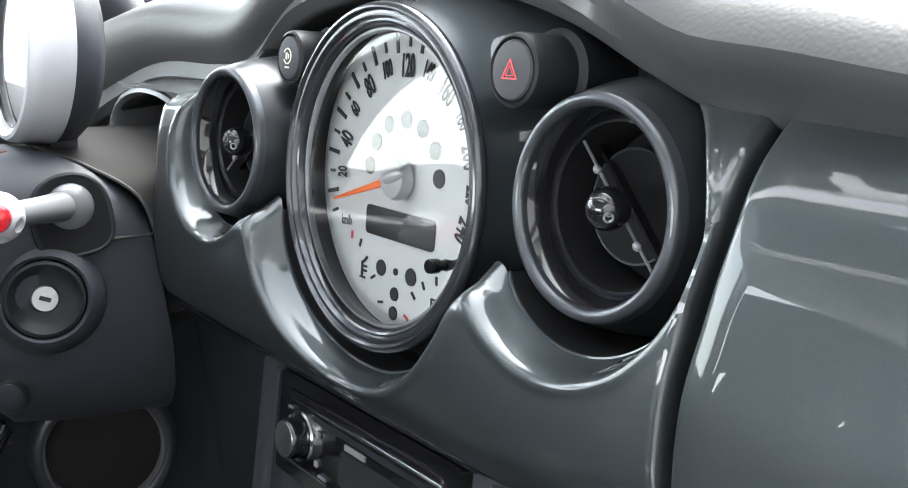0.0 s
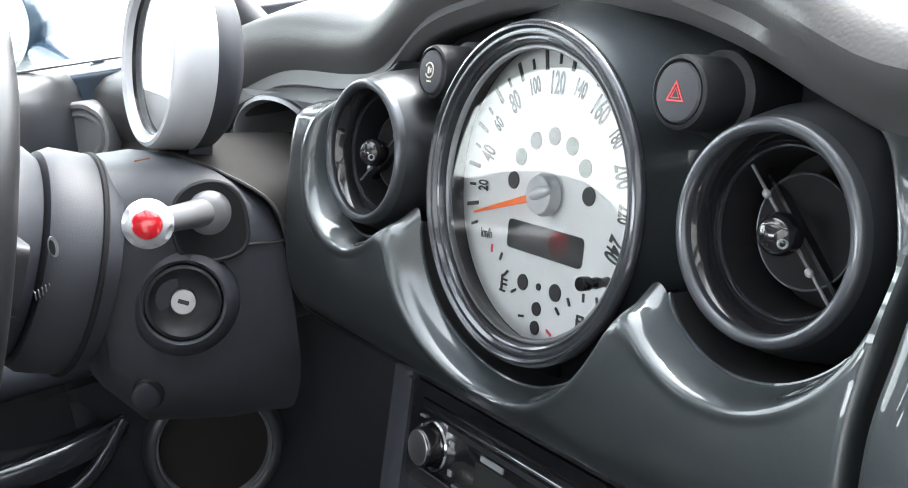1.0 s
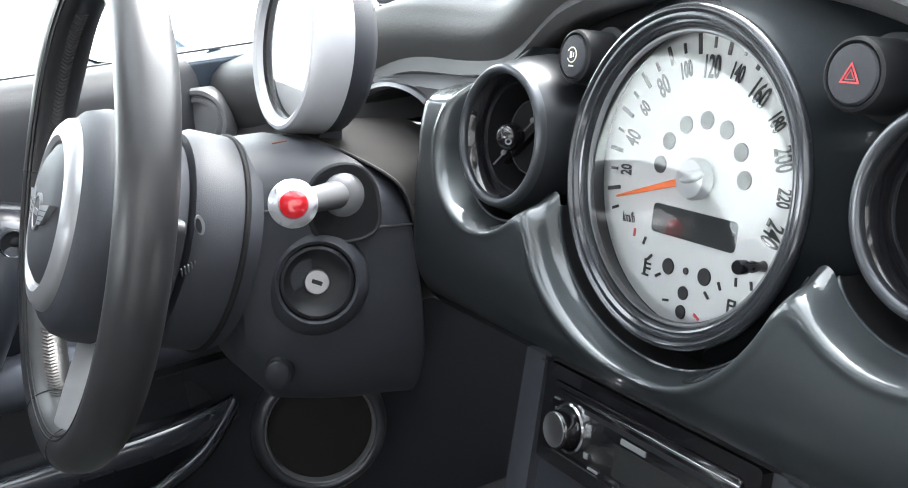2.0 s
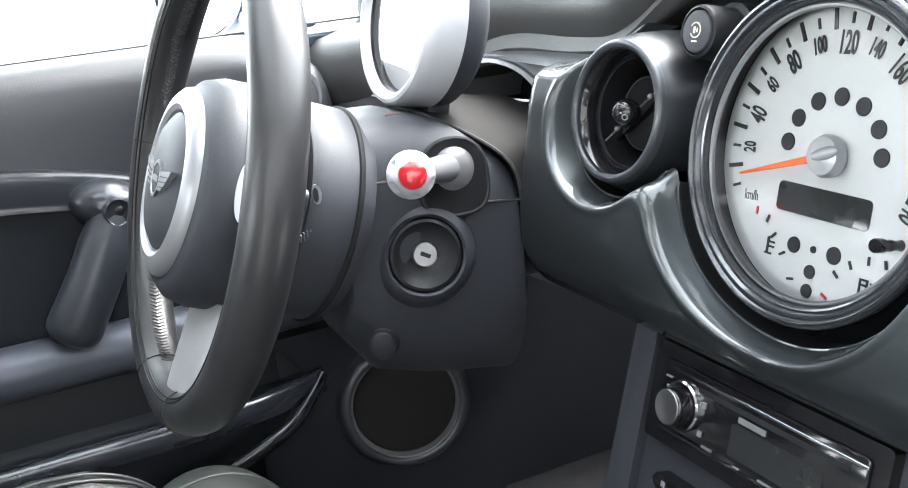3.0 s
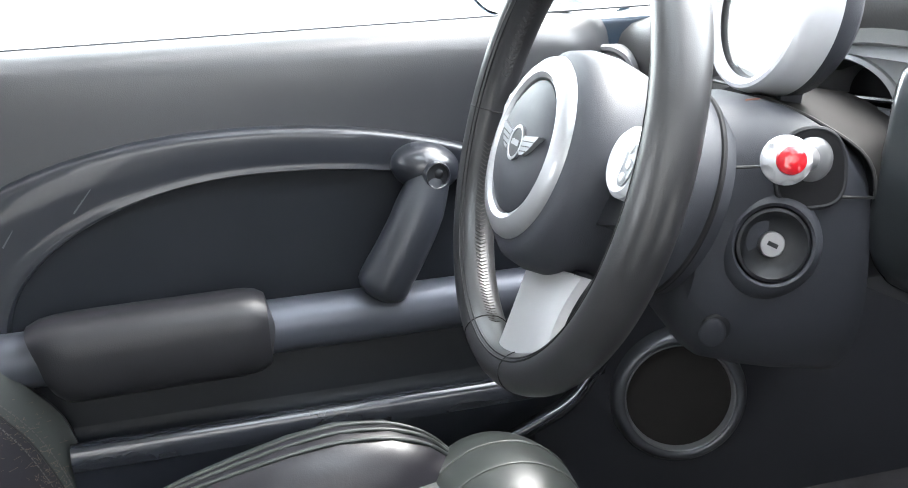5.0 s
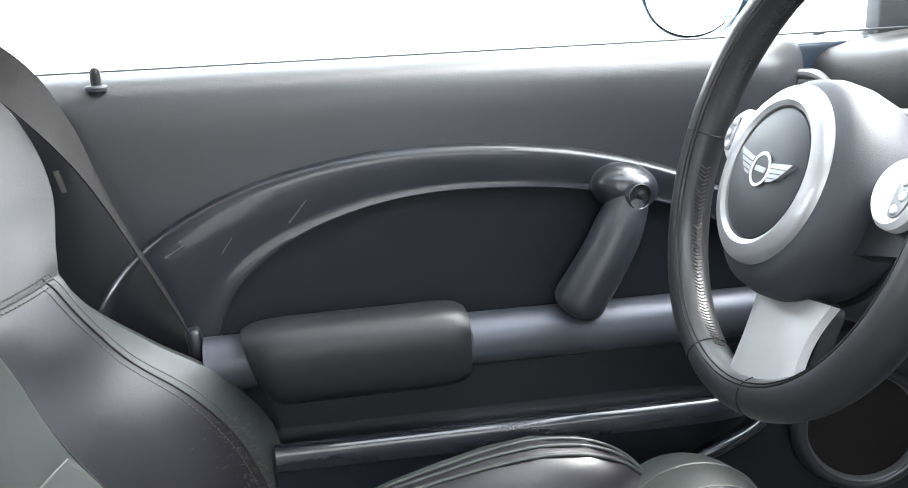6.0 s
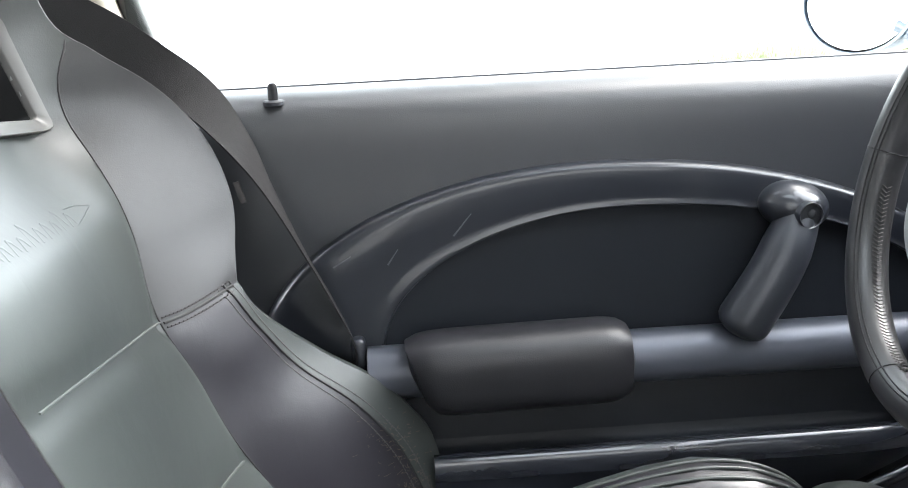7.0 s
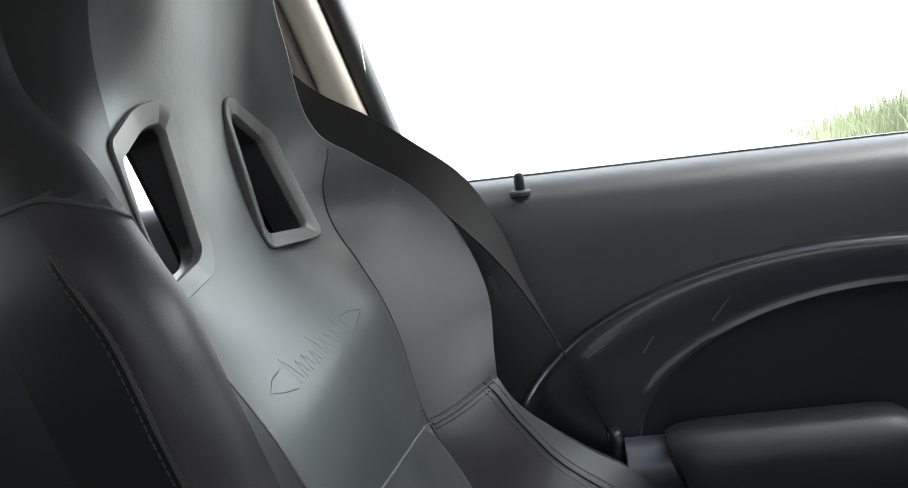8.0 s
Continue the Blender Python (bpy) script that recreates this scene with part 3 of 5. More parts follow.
# temperature and fuel symbols
for x, v, w, h in ((-0.0395, -0.0625, 0.0016, 0.010), (-0.0365, -0.0605, 0.005, 0.0012), (-0.0365, -0.0635, 0.005, 0.0012), (-0.0385, -0.0680, 0.006, 0.0012), (0.0365, -0.0700, 0.0012, 0.008), (0.0415, -0.0700, 0.0012, 0.008), (0.039, -0.0742, 0.0062, 0.0012), (0.039, -0.0660, 0.0062, 0.0012), (0.039, -0.0690, 0.005, 0.0012), (0.0445, -0.0695, 0.0012, 0.006)):
    part("symbol_bar", slab(rect(w, h), on_dial(x, v, 0.0), 0.0, H), INK, speedo)
part("reset_stem", lathe([(0.0, 0.021), (0.0038, 0.021), (0.0042, 0.020), (0.0042, 0.0145), (0.0030, 0.014), (0.0032, 0.010), (0.0036, 0.009), (0.0026, 0.004), (0.0034, 0.0)], on_dial(0.0585, -0.041, 0.0), 24), GLOSS_BLACK, speedo, "short black reset stem")
na = -107.5
ndir = Vector((math.sin(radians(na)), math.cos(radians(na))))
nside = Vector((-ndir.y, ndir.x))
outline = [tuple(ndir * r + nside * w) for r, w in ((0.010, 0.0024), (0.070, 0.0008), (0.072, 0.0), (0.070, -0.0008), (0.010, -0.0024))]
part("needle", slab([(x, y) for x, y in outline], DIALF, 0.0062, 0.0078, 0.0004), ORANGE, speedo, "orange needle")
part("needle_hub", lathe([(0.0128, 0.002), (0.0130, 0.006), (0.0115, 0.0095), (0.007, 0.0115), (0.0, 0.012)], DIALF, 48), SILVER, speedo, "silver domed needle hub")
part("hub_blade", ball(on_dial(0.004, 0.002, 0.0115, 20), 0.0105, (1.0, 0.36, 0.32)), SILVER, speedo)


# ---- air vents ----
def build_vent(cx, cv, turn, yaw, out, label):
    t = thing("air_vent", label, "air vent", "round air vents beside the speedometer")
    F = on_dial(cx, cv, out) @ Matrix.Rotation(radians(yaw), 4, "Y") @ Matrix.Diagonal((0.955, 0.955, 1, 1))
    part("pod", lathe([(0.0680, -0.052), (0.0655, -0.020), (0.0620, 0.0), (0.0585, 0.012), (0.0558, 0.0193)], F, 96), POD, t, "black metallic flared pod")
    prof = [(0.0558, 0.0190)] + [(0.0512 + 0.0036 * math.cos(radians(a)), 0.0225 + 0.0036 * math.sin(radians(a))) for a in range(0, 181, 20)] + [(0.0476, 0.0205)]
    part("ring", lathe(prof, F, 96), VENTRING, t, "satin grey metallic vent ring")
    part("inner_cone", lathe([(0.0478, 0.0205), (0.0450, 0.0165), (0.0432, 0.0085), (0.0428, 0.006)], F, 80), GLOSS_BLACK, t)
    part("second_ring", lathe([(0.0430, 0.0060), (0.0424, 0.0078), (0.0414, 0.0080), (0.0408, 0.0065)], F, 80), RINGMETAL, t)
    part("barrel", lathe([(0.0409, 0.0066), (0.0400, -0.004), (0.039, -0.026), (0.0, -0.028)], F, 80), MATT, t)
    part("inner_ring", tube([F @ Vector((0.0285 * math.cos(2 * math.pi * i / 60), 0.0285 * math.sin(2 * math.pi * i / 60), -0.006)) for i in range(60)], 0.0006, 6, closed=True), VENTRING, t)
    part("flap", lathe([(0.0282, -0.006), (0.020, -0.011), (0.0, -0.014)], F, 48), MATT, t)
    G = F @ Matrix.Rotation(radians(turn), 4, "Z")
    part("rod", tube([G @ Vector((-0.040, 0, 0.005)), G @ Vector((0.040, 0, 0.005))], 0.0008, 8), EDGE, t)
    for s in (-1, 1):
        part("collar", ball(G @ Matrix.Translation((s * 0.0225, 0, 0.006)), 0.0021, (1.2, 1, 1), 14, 10), GREY_TRIM, t)
    part("knob", ball(F @ Matrix.Translation((0.003, 0, 0.0145)), 0.0108, (1, 1, 1)), GLOSS_BLACK, t, "glossy black ball knob")
    part("knob_mark", lathe([(0.0014, 0.0), (0.0020, 0.0004), (0.0026, 0.0)], F @ Matrix.Translation((0.003, 0, 0.0145)) @ Matrix.Rotation(radians(48), 4, "Y") @ Matrix.Translation((0, -0.003, 0.0105)), 20), GREY_TRIM, t)
    part("vane", slab(rounded([(-0.038, -0.003), (0.038, -0.003), (0.038, 0.003), (-0.038, 0.003)], 0.002), G @ pose(0, 0, -0.006, 90), -0.001, 0.001), GLOSS_BLACK, t)
    return t


build_vent(*VENTS[1], -47, 0, 0.0, "round air vent with satin metallic ring and black ball knob")
build_vent(VENTS[0][0] + 0.003, VENTS[0][1] - 0.005, 40, 2, 0.011, "round air vent with satin metallic ring and black ball knob")


# ---- push buttons ----
def build_button(x, v, d, r, name, label):
    t = thing(name, label, "push button", "round push buttons in the dashboard")
    F = on_dial(x, v, d)
    part("collar", lathe([(r + 0.008, -0.075), (r + 0.0075, -0.030), (r + 0.004, -0.027), (r + 0.0035, -0.004), (r + 0.0028, -0.0012), (r + 0.0012, 0.0), (r + 0.0003, -0.0010), (r, -0.003)], F, 56), BLACK, t, "black collar")
    part("cap", lathe([(r - 0.0002, -0.003), (r - 0.0004, -0.0006), (r - 0.0014, 0.0004), (r * 0.5, 0.0010), (0.0, 0.0012)], F, 56), PLASTIC, t, "charcoal round cap")
    return t, F


hz, F = build_button(0.1145, 0.0685, 0.020, 0.0155, "hazard_button", "round black hazard button with a red triangle")
for s in (1.0, 0.52):
    o = [(0.0070 * s * math.sin(radians(a)), 0.0070 * s * math.cos(radians(a)) - 0.001) for a in (0, 120, 240)]
    i = [(0.0054 * s * math.sin(radians(a)), 0.0054 * s * math.cos(radians(a)) - 0.001) for a in (0, 120, 240)]
    part("triangle", band(o, i, F, 0.0006, 0.0015), INK_RED, hz)
tb, F = build_button(-0.1205, 0.0665, 0.016, 0.0150, "traction_button", "round black button with a small cream symbol")
part("symbol", tube([F @ Vector((0.0050 * math.cos(radians(a)), 0.0050 * math.sin(radians(a)) + 0.001, 0.0012)) for a in range(-150, 151, 15)], 0.0005, 6), INK_WHITE, tb)
for x, v, w, h in ((-0.001, 0.001, 0.0022, 0.0045), (0.0018, 0.001, 0.001, 0.003), (0.0, -0.0065, 0.0055, 0.0011)):
    part("symbol_bar", slab(rect(w, h), F @ Matrix.Translation((x, v, 0)), 0.0006, 0.0014), INK_WHITE, tb)


# ---- radio and centre console ----
console = thing("centre_console", "charcoal centre console with a grey edge strip", "console", kind="structure")
RF = frame_of((-0.012, -0.030, 0.4075), (0, -1, 0.26))
part("console_face", slab(rounded([(-0.125, -0.34), (0.115, -0.34), (0.122, 0.034), (-0.122, 0.034)], 0.01), RF, -0.03, -0.006, 0.003), PLASTIC, console)
part("edge_strip", slab(rounded([(-0.150, -0.34), (-0.118, -0.34), (-0.108, 0.040), (-0.132, 0.046)], 0.008), RF, -0.05, 0.002, 0.006), PLASTIC, console, "grey satin edge strip")
part("console_side", slab([(-0.150, -0.34), (-0.140, -0.34), (-0.122, 0.03), (-0.130, 0.03)], RF, -0.30, -0.04), BLACK, console)
part("console_body", block((0.24, 0.30, 0.40), pose(-0.01, 0.13, 0.21), 0.01), BLACK, console)
radio = thing("car_radio", "gloss black car radio with a round silver knob", "radio")
part("surround", band(rect(0.206, 0.072, 0.004), rect(0.182, 0.052, 0.003), RF, -0.006, 0.003), GLOSS_BLACK, radio)
part("faceplate", slab(rect(0.181, 0.051, 0.003), RF, -0.006, 0.0045, 0.001), GLOSS_BLACK, radio)
part("bright_strip", slab(rect(0.172, 0.0022), RF @ Matrix.Translation((0.004, 0.0205, 0)), 0.004, 0.0058, 0.0005), CHROME, radio, "polished bright strip")
part("lower_strip", slab(rect(0.172, 0.0012), RF @ Matrix.Translation((0.004, -0.0235, 0)), 0.004, 0.0055), CHROME, radio)
part("disc_slot", slab(rect(0.13, 0.0035), RF @ Matrix.Translation((0.012, 0.0145, 0)), 0.004, 0.0049), BLACK, radio)
part("display", slab(rect(0.078, 0.022, 0.002), RF @ Matrix.Translation((0.022, -0.006, 0)), 0.004, 0.0052), LCD, radio)
K = RF @ Matrix.Translation((-0.066, -0.002, 0))
part("knob_ring", lathe([(0.0180, 0.004), (0.0178, 0.0068), (0.0165, 0.0078), (0.0150, 0.0068), (0.0148, 0.004)], K, 48), CHROME, radio)
knob = part("volume_knob", lathe([(0.0138, 0.004), (0.0136, 0.017), (0.0128, 0.0185), (0.0118, 0.0190)], K, 48), GLOSS_BLACK, radio)
part("knob_face", lathe([(0.0122, 0.0190), (0.0116, 0.0195), (0.0, 0.0172)], K, 24), BRUSHED, knob, "brushed metal knob face")
for x, v, w, h in ((-0.084, 0.0135, 0.006, 0.0012), (-0.082, 0.0065, 0.0055, 0.0018), (0.0, 0.009, 0.024, 0.0036), (-0.045, -0.014, 0.004, 0.004), (-0.045, 0.006, 0.004, 0.004), (-0.036, -0.021, 0.010, 0.0016), (0.02, -0.0215, 0.014, 0.0014), (0.05, -0.0215, 0.014, 0.0014)):
    part("print_bar", slab(rect(w, h), RF @ Matrix.Translation((x, v, 0)), 0.0045, 0.0056), GREY_TRIM, radio)
for k in range(3):
    part("button", slab(rect(0.017, 0.0035, 0.001), RF @ Matrix.Translation((-0.02 + 0.024 * k, -0.0235, 0)), 0.0045, 0.0065, 0.0006), GLOSS_BLACK, radio)
sw = thing("console_switch", "black oblong switch below the radio", "switch")
part("rocker", slab(rect(0.045, 0.011, 0.005), RF @ Matrix.Translation((-0.06, -0.062, 0)), -0.006, 0.006, 0.002), GLOSS_BLACK, sw)
part("mark", slab(rect(0.004, 0.004), RF @ Matrix.Translation((-0.07, -0.062, 0)), 0.005, 0.0066), GREY_TRIM, sw)


# ---- steering column ----
column = thing("steering_column", "charcoal plastic steering column cover with ignition lock", "steering column")


def column_section(y, top, bottom, half, cx=-0.345):
    pts = []
    zc, hh = (top + bottom) / 2, (top - bottom) / 2
    for k in range(56):
        a = 2 * math.pi * k / 56
        c, s = math.cos(a), math.sin(a)
        e = 0.55
        x = half * math.copysign(abs(c) ** e, c)
        z = hh * math.copysign(abs(s) ** e, s)
        if z < 0:
            x *= 1 - 0.38 * (z / hh) ** 2
        pts.append((cx + x, y, zc + z))
    return pts


rows = [(-0.200, 0.590, 0.470, 0.058), (-0.199, 0.597, 0.458, 0.066), (-0.192, 0.600, 0.420, 0.070), (-0.165, 0.602, 0.382, 0.072), (-0.125, 0.600, 0.368, 0.073), (-0.095, 0.591, 0.360, 0.074), (-0.070, 0.577, 0.356, 0.074), (-0.056, 0.567, 0.353, 0.074), (-0.048, 0.560, 0.351, 0.074), (-0.043, 0.556, 0.350, 0.0732), (-0.041, 0.552, 0.354, 0.0705)]
part("shroud", rings(bmesh.new(), [column_section(*r) for r in rows], True, True), PLASTIC, column, "charcoal column shroud")
part("neck", rings(bmesh.new(), [column_section(*r) for r in ((-0.040, 0.560, 0.43, 0.062), (0.06, 0.545, 0.43, 0.062))], True, True), BLACK, column, "black column neck under the dash")
part("seam", tube([(-0.2745, -0.195, 0.559), (-0.2715, -0.16, 0.556), (-0.2705, -0.135, 0.5545)], 0.0012, 6), RUBBER, column)
part("seam", tube([(-0.2712, -0.078, 0.524), (-0.2712, -0.05, 0.520), (-0.2712, -0.02, 0.517)], 0.0012, 6), RUBBER, column)
part("front_gap", tube([Vector(p) for p in column_section(-0.2005, 0.594, 0.463, 0.063)], 0.0035, 8, closed=True), RUBBER, column)
IG = frame_of((-0.2665, -0.134, 0.4935), (0.95, -0.22, 0.16))
part("lock_boss", lathe([(0.047, -0.022), (0.041, -0.004), (0.0345, 0.003), (0.0325, 0.0045), (0.0305, 0.003), (0.0295, -0.002)], IG, 56), PLASTIC, column)
part("lock_ring", lathe([(0.0298, -0.002), (0.0285, 0.0035), (0.0262, 0.0045), (0.024, 0.002), (0.018, -0.003), (0.0105, -0.004)], IG, 56), BLACK, column, "black rubber lock ring")
lock = part("key_barrel", lathe([(0.0102, -0.006), (0.0100, 0.0005), (0.0092, 0.0014), (0.0, 0.0014)], IG, 40), BRUSHED, column, "bright metal key barrel")
part("key_slot", slab(rect(0.0085, 0.0034, 0.0006), IG @ Matrix.Rotation(radians(-28), 4, "Z"), 0.0005, 0.0018), BLACK, lock)
# no hollow is cut: a black bulge stands for the shade inside it
part("notch_shade", ball(frame_of((-0.2905, -0.168, 0.4195), (0.9, -0.3, -0.35)), 0.0138, (0.9, 1.25, 0.30)), BLACK, column, "black bulge that paints the shade of a shallow notch")
part("notch_face", ball(frame_of((-0.2895, -0.1705, 0.4180), (0.9, -0.3, -0.35)), 0.0122, (0.9, 1.25, 0.36)), PLASTIC, column)
part("scratch", slab([(-0.006, -0.0004), (0.006, -0.0002), (0.006, 0.0002), (-0.006, 0.0004)], frame_of((-0.300, -0.135, 0.6012), (0.15, 0, 1)), -0.0005, 0.0006), SCRATCH, column, "small rusty scratch")
PL = frame_of((-0.2725, -0.100, 0.549), (1.0, -0.12, 0.10))
outline = []
for a in range(0, 360, 6):
    c, q = math.cos(radians(a)), math.sin(radians(a))
    square = 0.62 if q < 0 else 0.9
    outline.append((0.0325 * math.copysign(abs(c) ** square, c) * (0.82 if c > 0 else 0.86), 0.0295 * math.copysign(abs(q) ** square, q)))
part("plate_rim", tube([PL @ Vector((x * 1.03, y * 1.03, 0.002)) for x, y in outline], 0.0022, 8, closed=True), BLACK, column)
part("stalk_plate", slab(outline, PL, -0.01, 0.0035, 0.0015), MATT, column, "black stalk plate")
stalk = thing("column_stalk", "grey column stalk with a silver ball and red cap", "stalk")
S0, S1 = Vector((-0.280, -0.098, 0.555)), Vector((-0.202, -0.166, 0.5755))
part("socket", ball(Matrix.Translation((-0.277, -0.099, 0.555)), 0.0200, (0.75, 1, 1)), STALK, stalk, "grey domed socket")
part("shank", tube([S0, S0.lerp(S1, 0.5), S1], [0.0118, 0.0096, 0.0086], 24), STALK, stalk)
BA = frame_of(S1, (0.93, -0.30, 0.20))
bm = ball(Matrix(), 0.0172, (1, 1, 1), 72, 48)
for w in bm.verts:
    n = w.co.normalized()
    dent = 0.0
    for ring_z, count, ph in ((0.40, 6, 30), (-0.45, 6, 0)):
        for q in range(count):
            a = radians(60 * q + ph)
            c = Vector((math.cos(a) * math.sqrt(1 - ring_z ** 2), math.sin(a) * math.sqrt(1 - ring_z ** 2), ring_z))
            t = n.angle(c) / 0.27
            if t < 1:
                dent = max(dent, 0.0026 * (1 - t ** 6))
    w.co = n * (0.0172 - dent)
bmesh.ops.transform(bm, matrix=BA, verts=bm.verts)
part("ball", bm, SILVER, stalk, "silver ball with oval dimples")
part("cap", lathe([(0.0102, 0.0120), (0.0104, 0.0142), (0.0095, 0.0168), (0.006, 0.0190), (0.0, 0.0197)], BA, 40), RED, stalk, "glossy red cap")


# ---- rev counter on the column ----
tach = thing("rev_counter", "round rev counter in a silver and black pod", "gauge")
TF = frame_of((-0.3625, -0.088, 0.6675), (0, -math.cos(TILT), math.sin(TILT)))
part("silver_shell", lathe([(0.0735, -0.022), (0.0735, 0.0), (0.0725, 0.008), (0.0705, 0.0115), (0.0675, 0.0125), (0.0635, 0.010), (0.0615, 0.004)], TF, 96), SILVER, tach, "satin silver front shell")
part("rear_shell", lathe([(0.0728, -0.0215), (0.0728, -0.027), (0.0700, -0.039), (0.062, -0.047), (0.04, -0.052), (0.0, -0.053)], TF, 96), PLASTIC, tach, "charcoal rear shell")
part("dial_wall", lathe([(0.0616, 0.005), (0.0605, -0.004)], TF, 96), GLOSS_BLACK, tach)
part("dial_face", lathe([(0.0606, -0.004), (0.03, -0.004), (0.0, -0.004)], TF, 96), DIAL, tach)
part("cover_glass", lathe([(0.0, 0.004), (0.03, 0.004), (0.0612, 0.0035)], TF, 96), LENS, tach).visible_shadow = False
part("foot", slab(rounded([(-0.02, -0.080), (0.02, -0.080), (0.02, -0.060), (-0.02, -0.060)], 0.004), TF, -0.04, -0.020, 0.002), PLASTIC, tach)
seam_c = spline([(-0.43, -0.098, 0.597), (-0.385, -0.098, 0.597), (-0.345, -0.098, 0.5935), (-0.308, -0.074, 0.578), (-0.276, -0.046, 0.549), (-0.270, -0.040, 0.505)], 5)
dash_c = spline([(-0.44, 0.045, 0.574), (-0.40, 0.045, 0.568), (-0.36, 0.040, 0.559), (-0.32, 0.032, 0.550), (-0.284, 0.026, 0.542), (-0.272, 0.02, 0.505)], 5)
part("fairing", sheet(lambda k, t: seam_c[int(k)].lerp(dash_c[int(k)], t) + Vector((0.02, 0, 0.012)) * math.sin(math.pi * t) * 0.15, range(len(seam_c)), span(0, 1, 10)), FAIRING, column, "smooth dark fairing behind the column")
part("fairing_seam", tube(seam_c, 0.0016, 6), RUBBER, column)


# ---- steering wheel ----
wheel = thing("steering_wheel", "black leather steering wheel with silver spoke and hub ring", "steering wheel")
WF = frame_of((-0.337, -0.277, 0.559), (0, -math.cos(radians(22.2)), math.sin(radians(22.2))))
RIM = frame_of((-0.337, -0.2813, 0.5752), (0, -math.cos(radians(16.8)), math.sin(radians(16.8))))
R, T = 0.1804, 0.0192
loops = []
for i in range(160):
    a = 2 * math.pi * i / 160
    grip = 1.0 + 0.05 * math.exp(-((math.degrees(a) - 35) / 12) ** 2) + 0.05 * math.exp(-((math.degrees(a) - 145) / 12) ** 2)
    loops.append([RIM @ Vector(((R + T * 0.86 * math.cos(b)) * math.cos(a), (R + T * 0.86 * math.cos(b)) * math.sin(a), T * grip * math.sin(b))) for b in [2 * math.pi * k / 24 for k in range(24)]])
loops.append(loops[0])
part("rim", rings(bmesh.new(), loops, True), LEATHER_RIM, wheel, "worn black leather rim")


def rim_point(a, b, lift=0.0):
    a, b = radians(a), radians(b)
    return RIM @ Vector(((R + (T * 0.86 + lift) * math.cos(b)) * math.cos(a), (R + (T * 0.86 + lift) * math.cos(b)) * math.sin(a), (T + lift) * math.sin(b)))


for a0, a1 in ((190, 258), (282, 350), (8, 60), (120, 168)):
    bm = bmesh.new()
    a = a0
    while a < a1:
        tube([rim_point(a, 166, 0.0002), rim_point(a + 1.0, 180, 0.0005), rim_point(a, 194, 0.0002)], 0.00045, 5, bm)
        a += 1.35
    tagged(part("stitching", bm, THREAD if a0 > 180 else THREAD_DARK, wheel, "grey cross stitching" if a0 > 180 else "dark cross stitching"), kind="stuff")
for a in (180, 255, 285):
    part("rim_seam", tube([rim_point(a, b, 0.0002) for b in range(0, 360, 15)], 0.0006, 6, closed=True), LEATHER_BLACK, wheel)
part("hub", lathe([(0.0, 0.030), (0.050, 0.030), (0.076, 0.027), (0.084, 0.020), (0.0885, 0.006), (0.0890, -0.012), (0.085, -0.034), (0.078, -0.046), (0.06, -0.050)], WF, 96), PLASTIC, wheel, "charcoal airbag hub")
HF = WF @ Matrix.Translation((-0.006, 0.003, 0))
part("hub_ring", lathe([(0.0535, 0.0300), (0.0550, 0.0345), (0.0590, 0.0368), (0.0675, 0.0350), (0.0725, 0.0308), (0.0740, 0.0262)], HF, 96), HUB_SILVER, wheel, "satin silver hub ring")
part("hub_pad", lathe([(0.0537, 0.0300), (0.0525, 0.0335), (0.044, 0.0385), (0.02, 0.0415), (0.0, 0.042)], HF, 80), PLASTIC, wheel)
BD = WF @ Matrix.Translation((0, 0.004, 0.0420)) @ Matrix.Diagonal((1.22, 1.22, 1, 1))
badge = part("badge", lathe([(0.0115, -0.001), (0.0115, 0.0015), (0.0095, 0.0015), (0.0092, 0.0)], BD, 40), BRUSHED, wheel, "polished winged badge")
part("badge_disc", lathe([(0.0095, 0.0), (0.0095, 0.001), (0.0, 0.0011)], BD, 32), BLACK, badge)
part("badge_bar", slab(rect(0.013, 0.0036, 0.001), BD, 0.0, 0.0016), GREY_TRIM, badge)
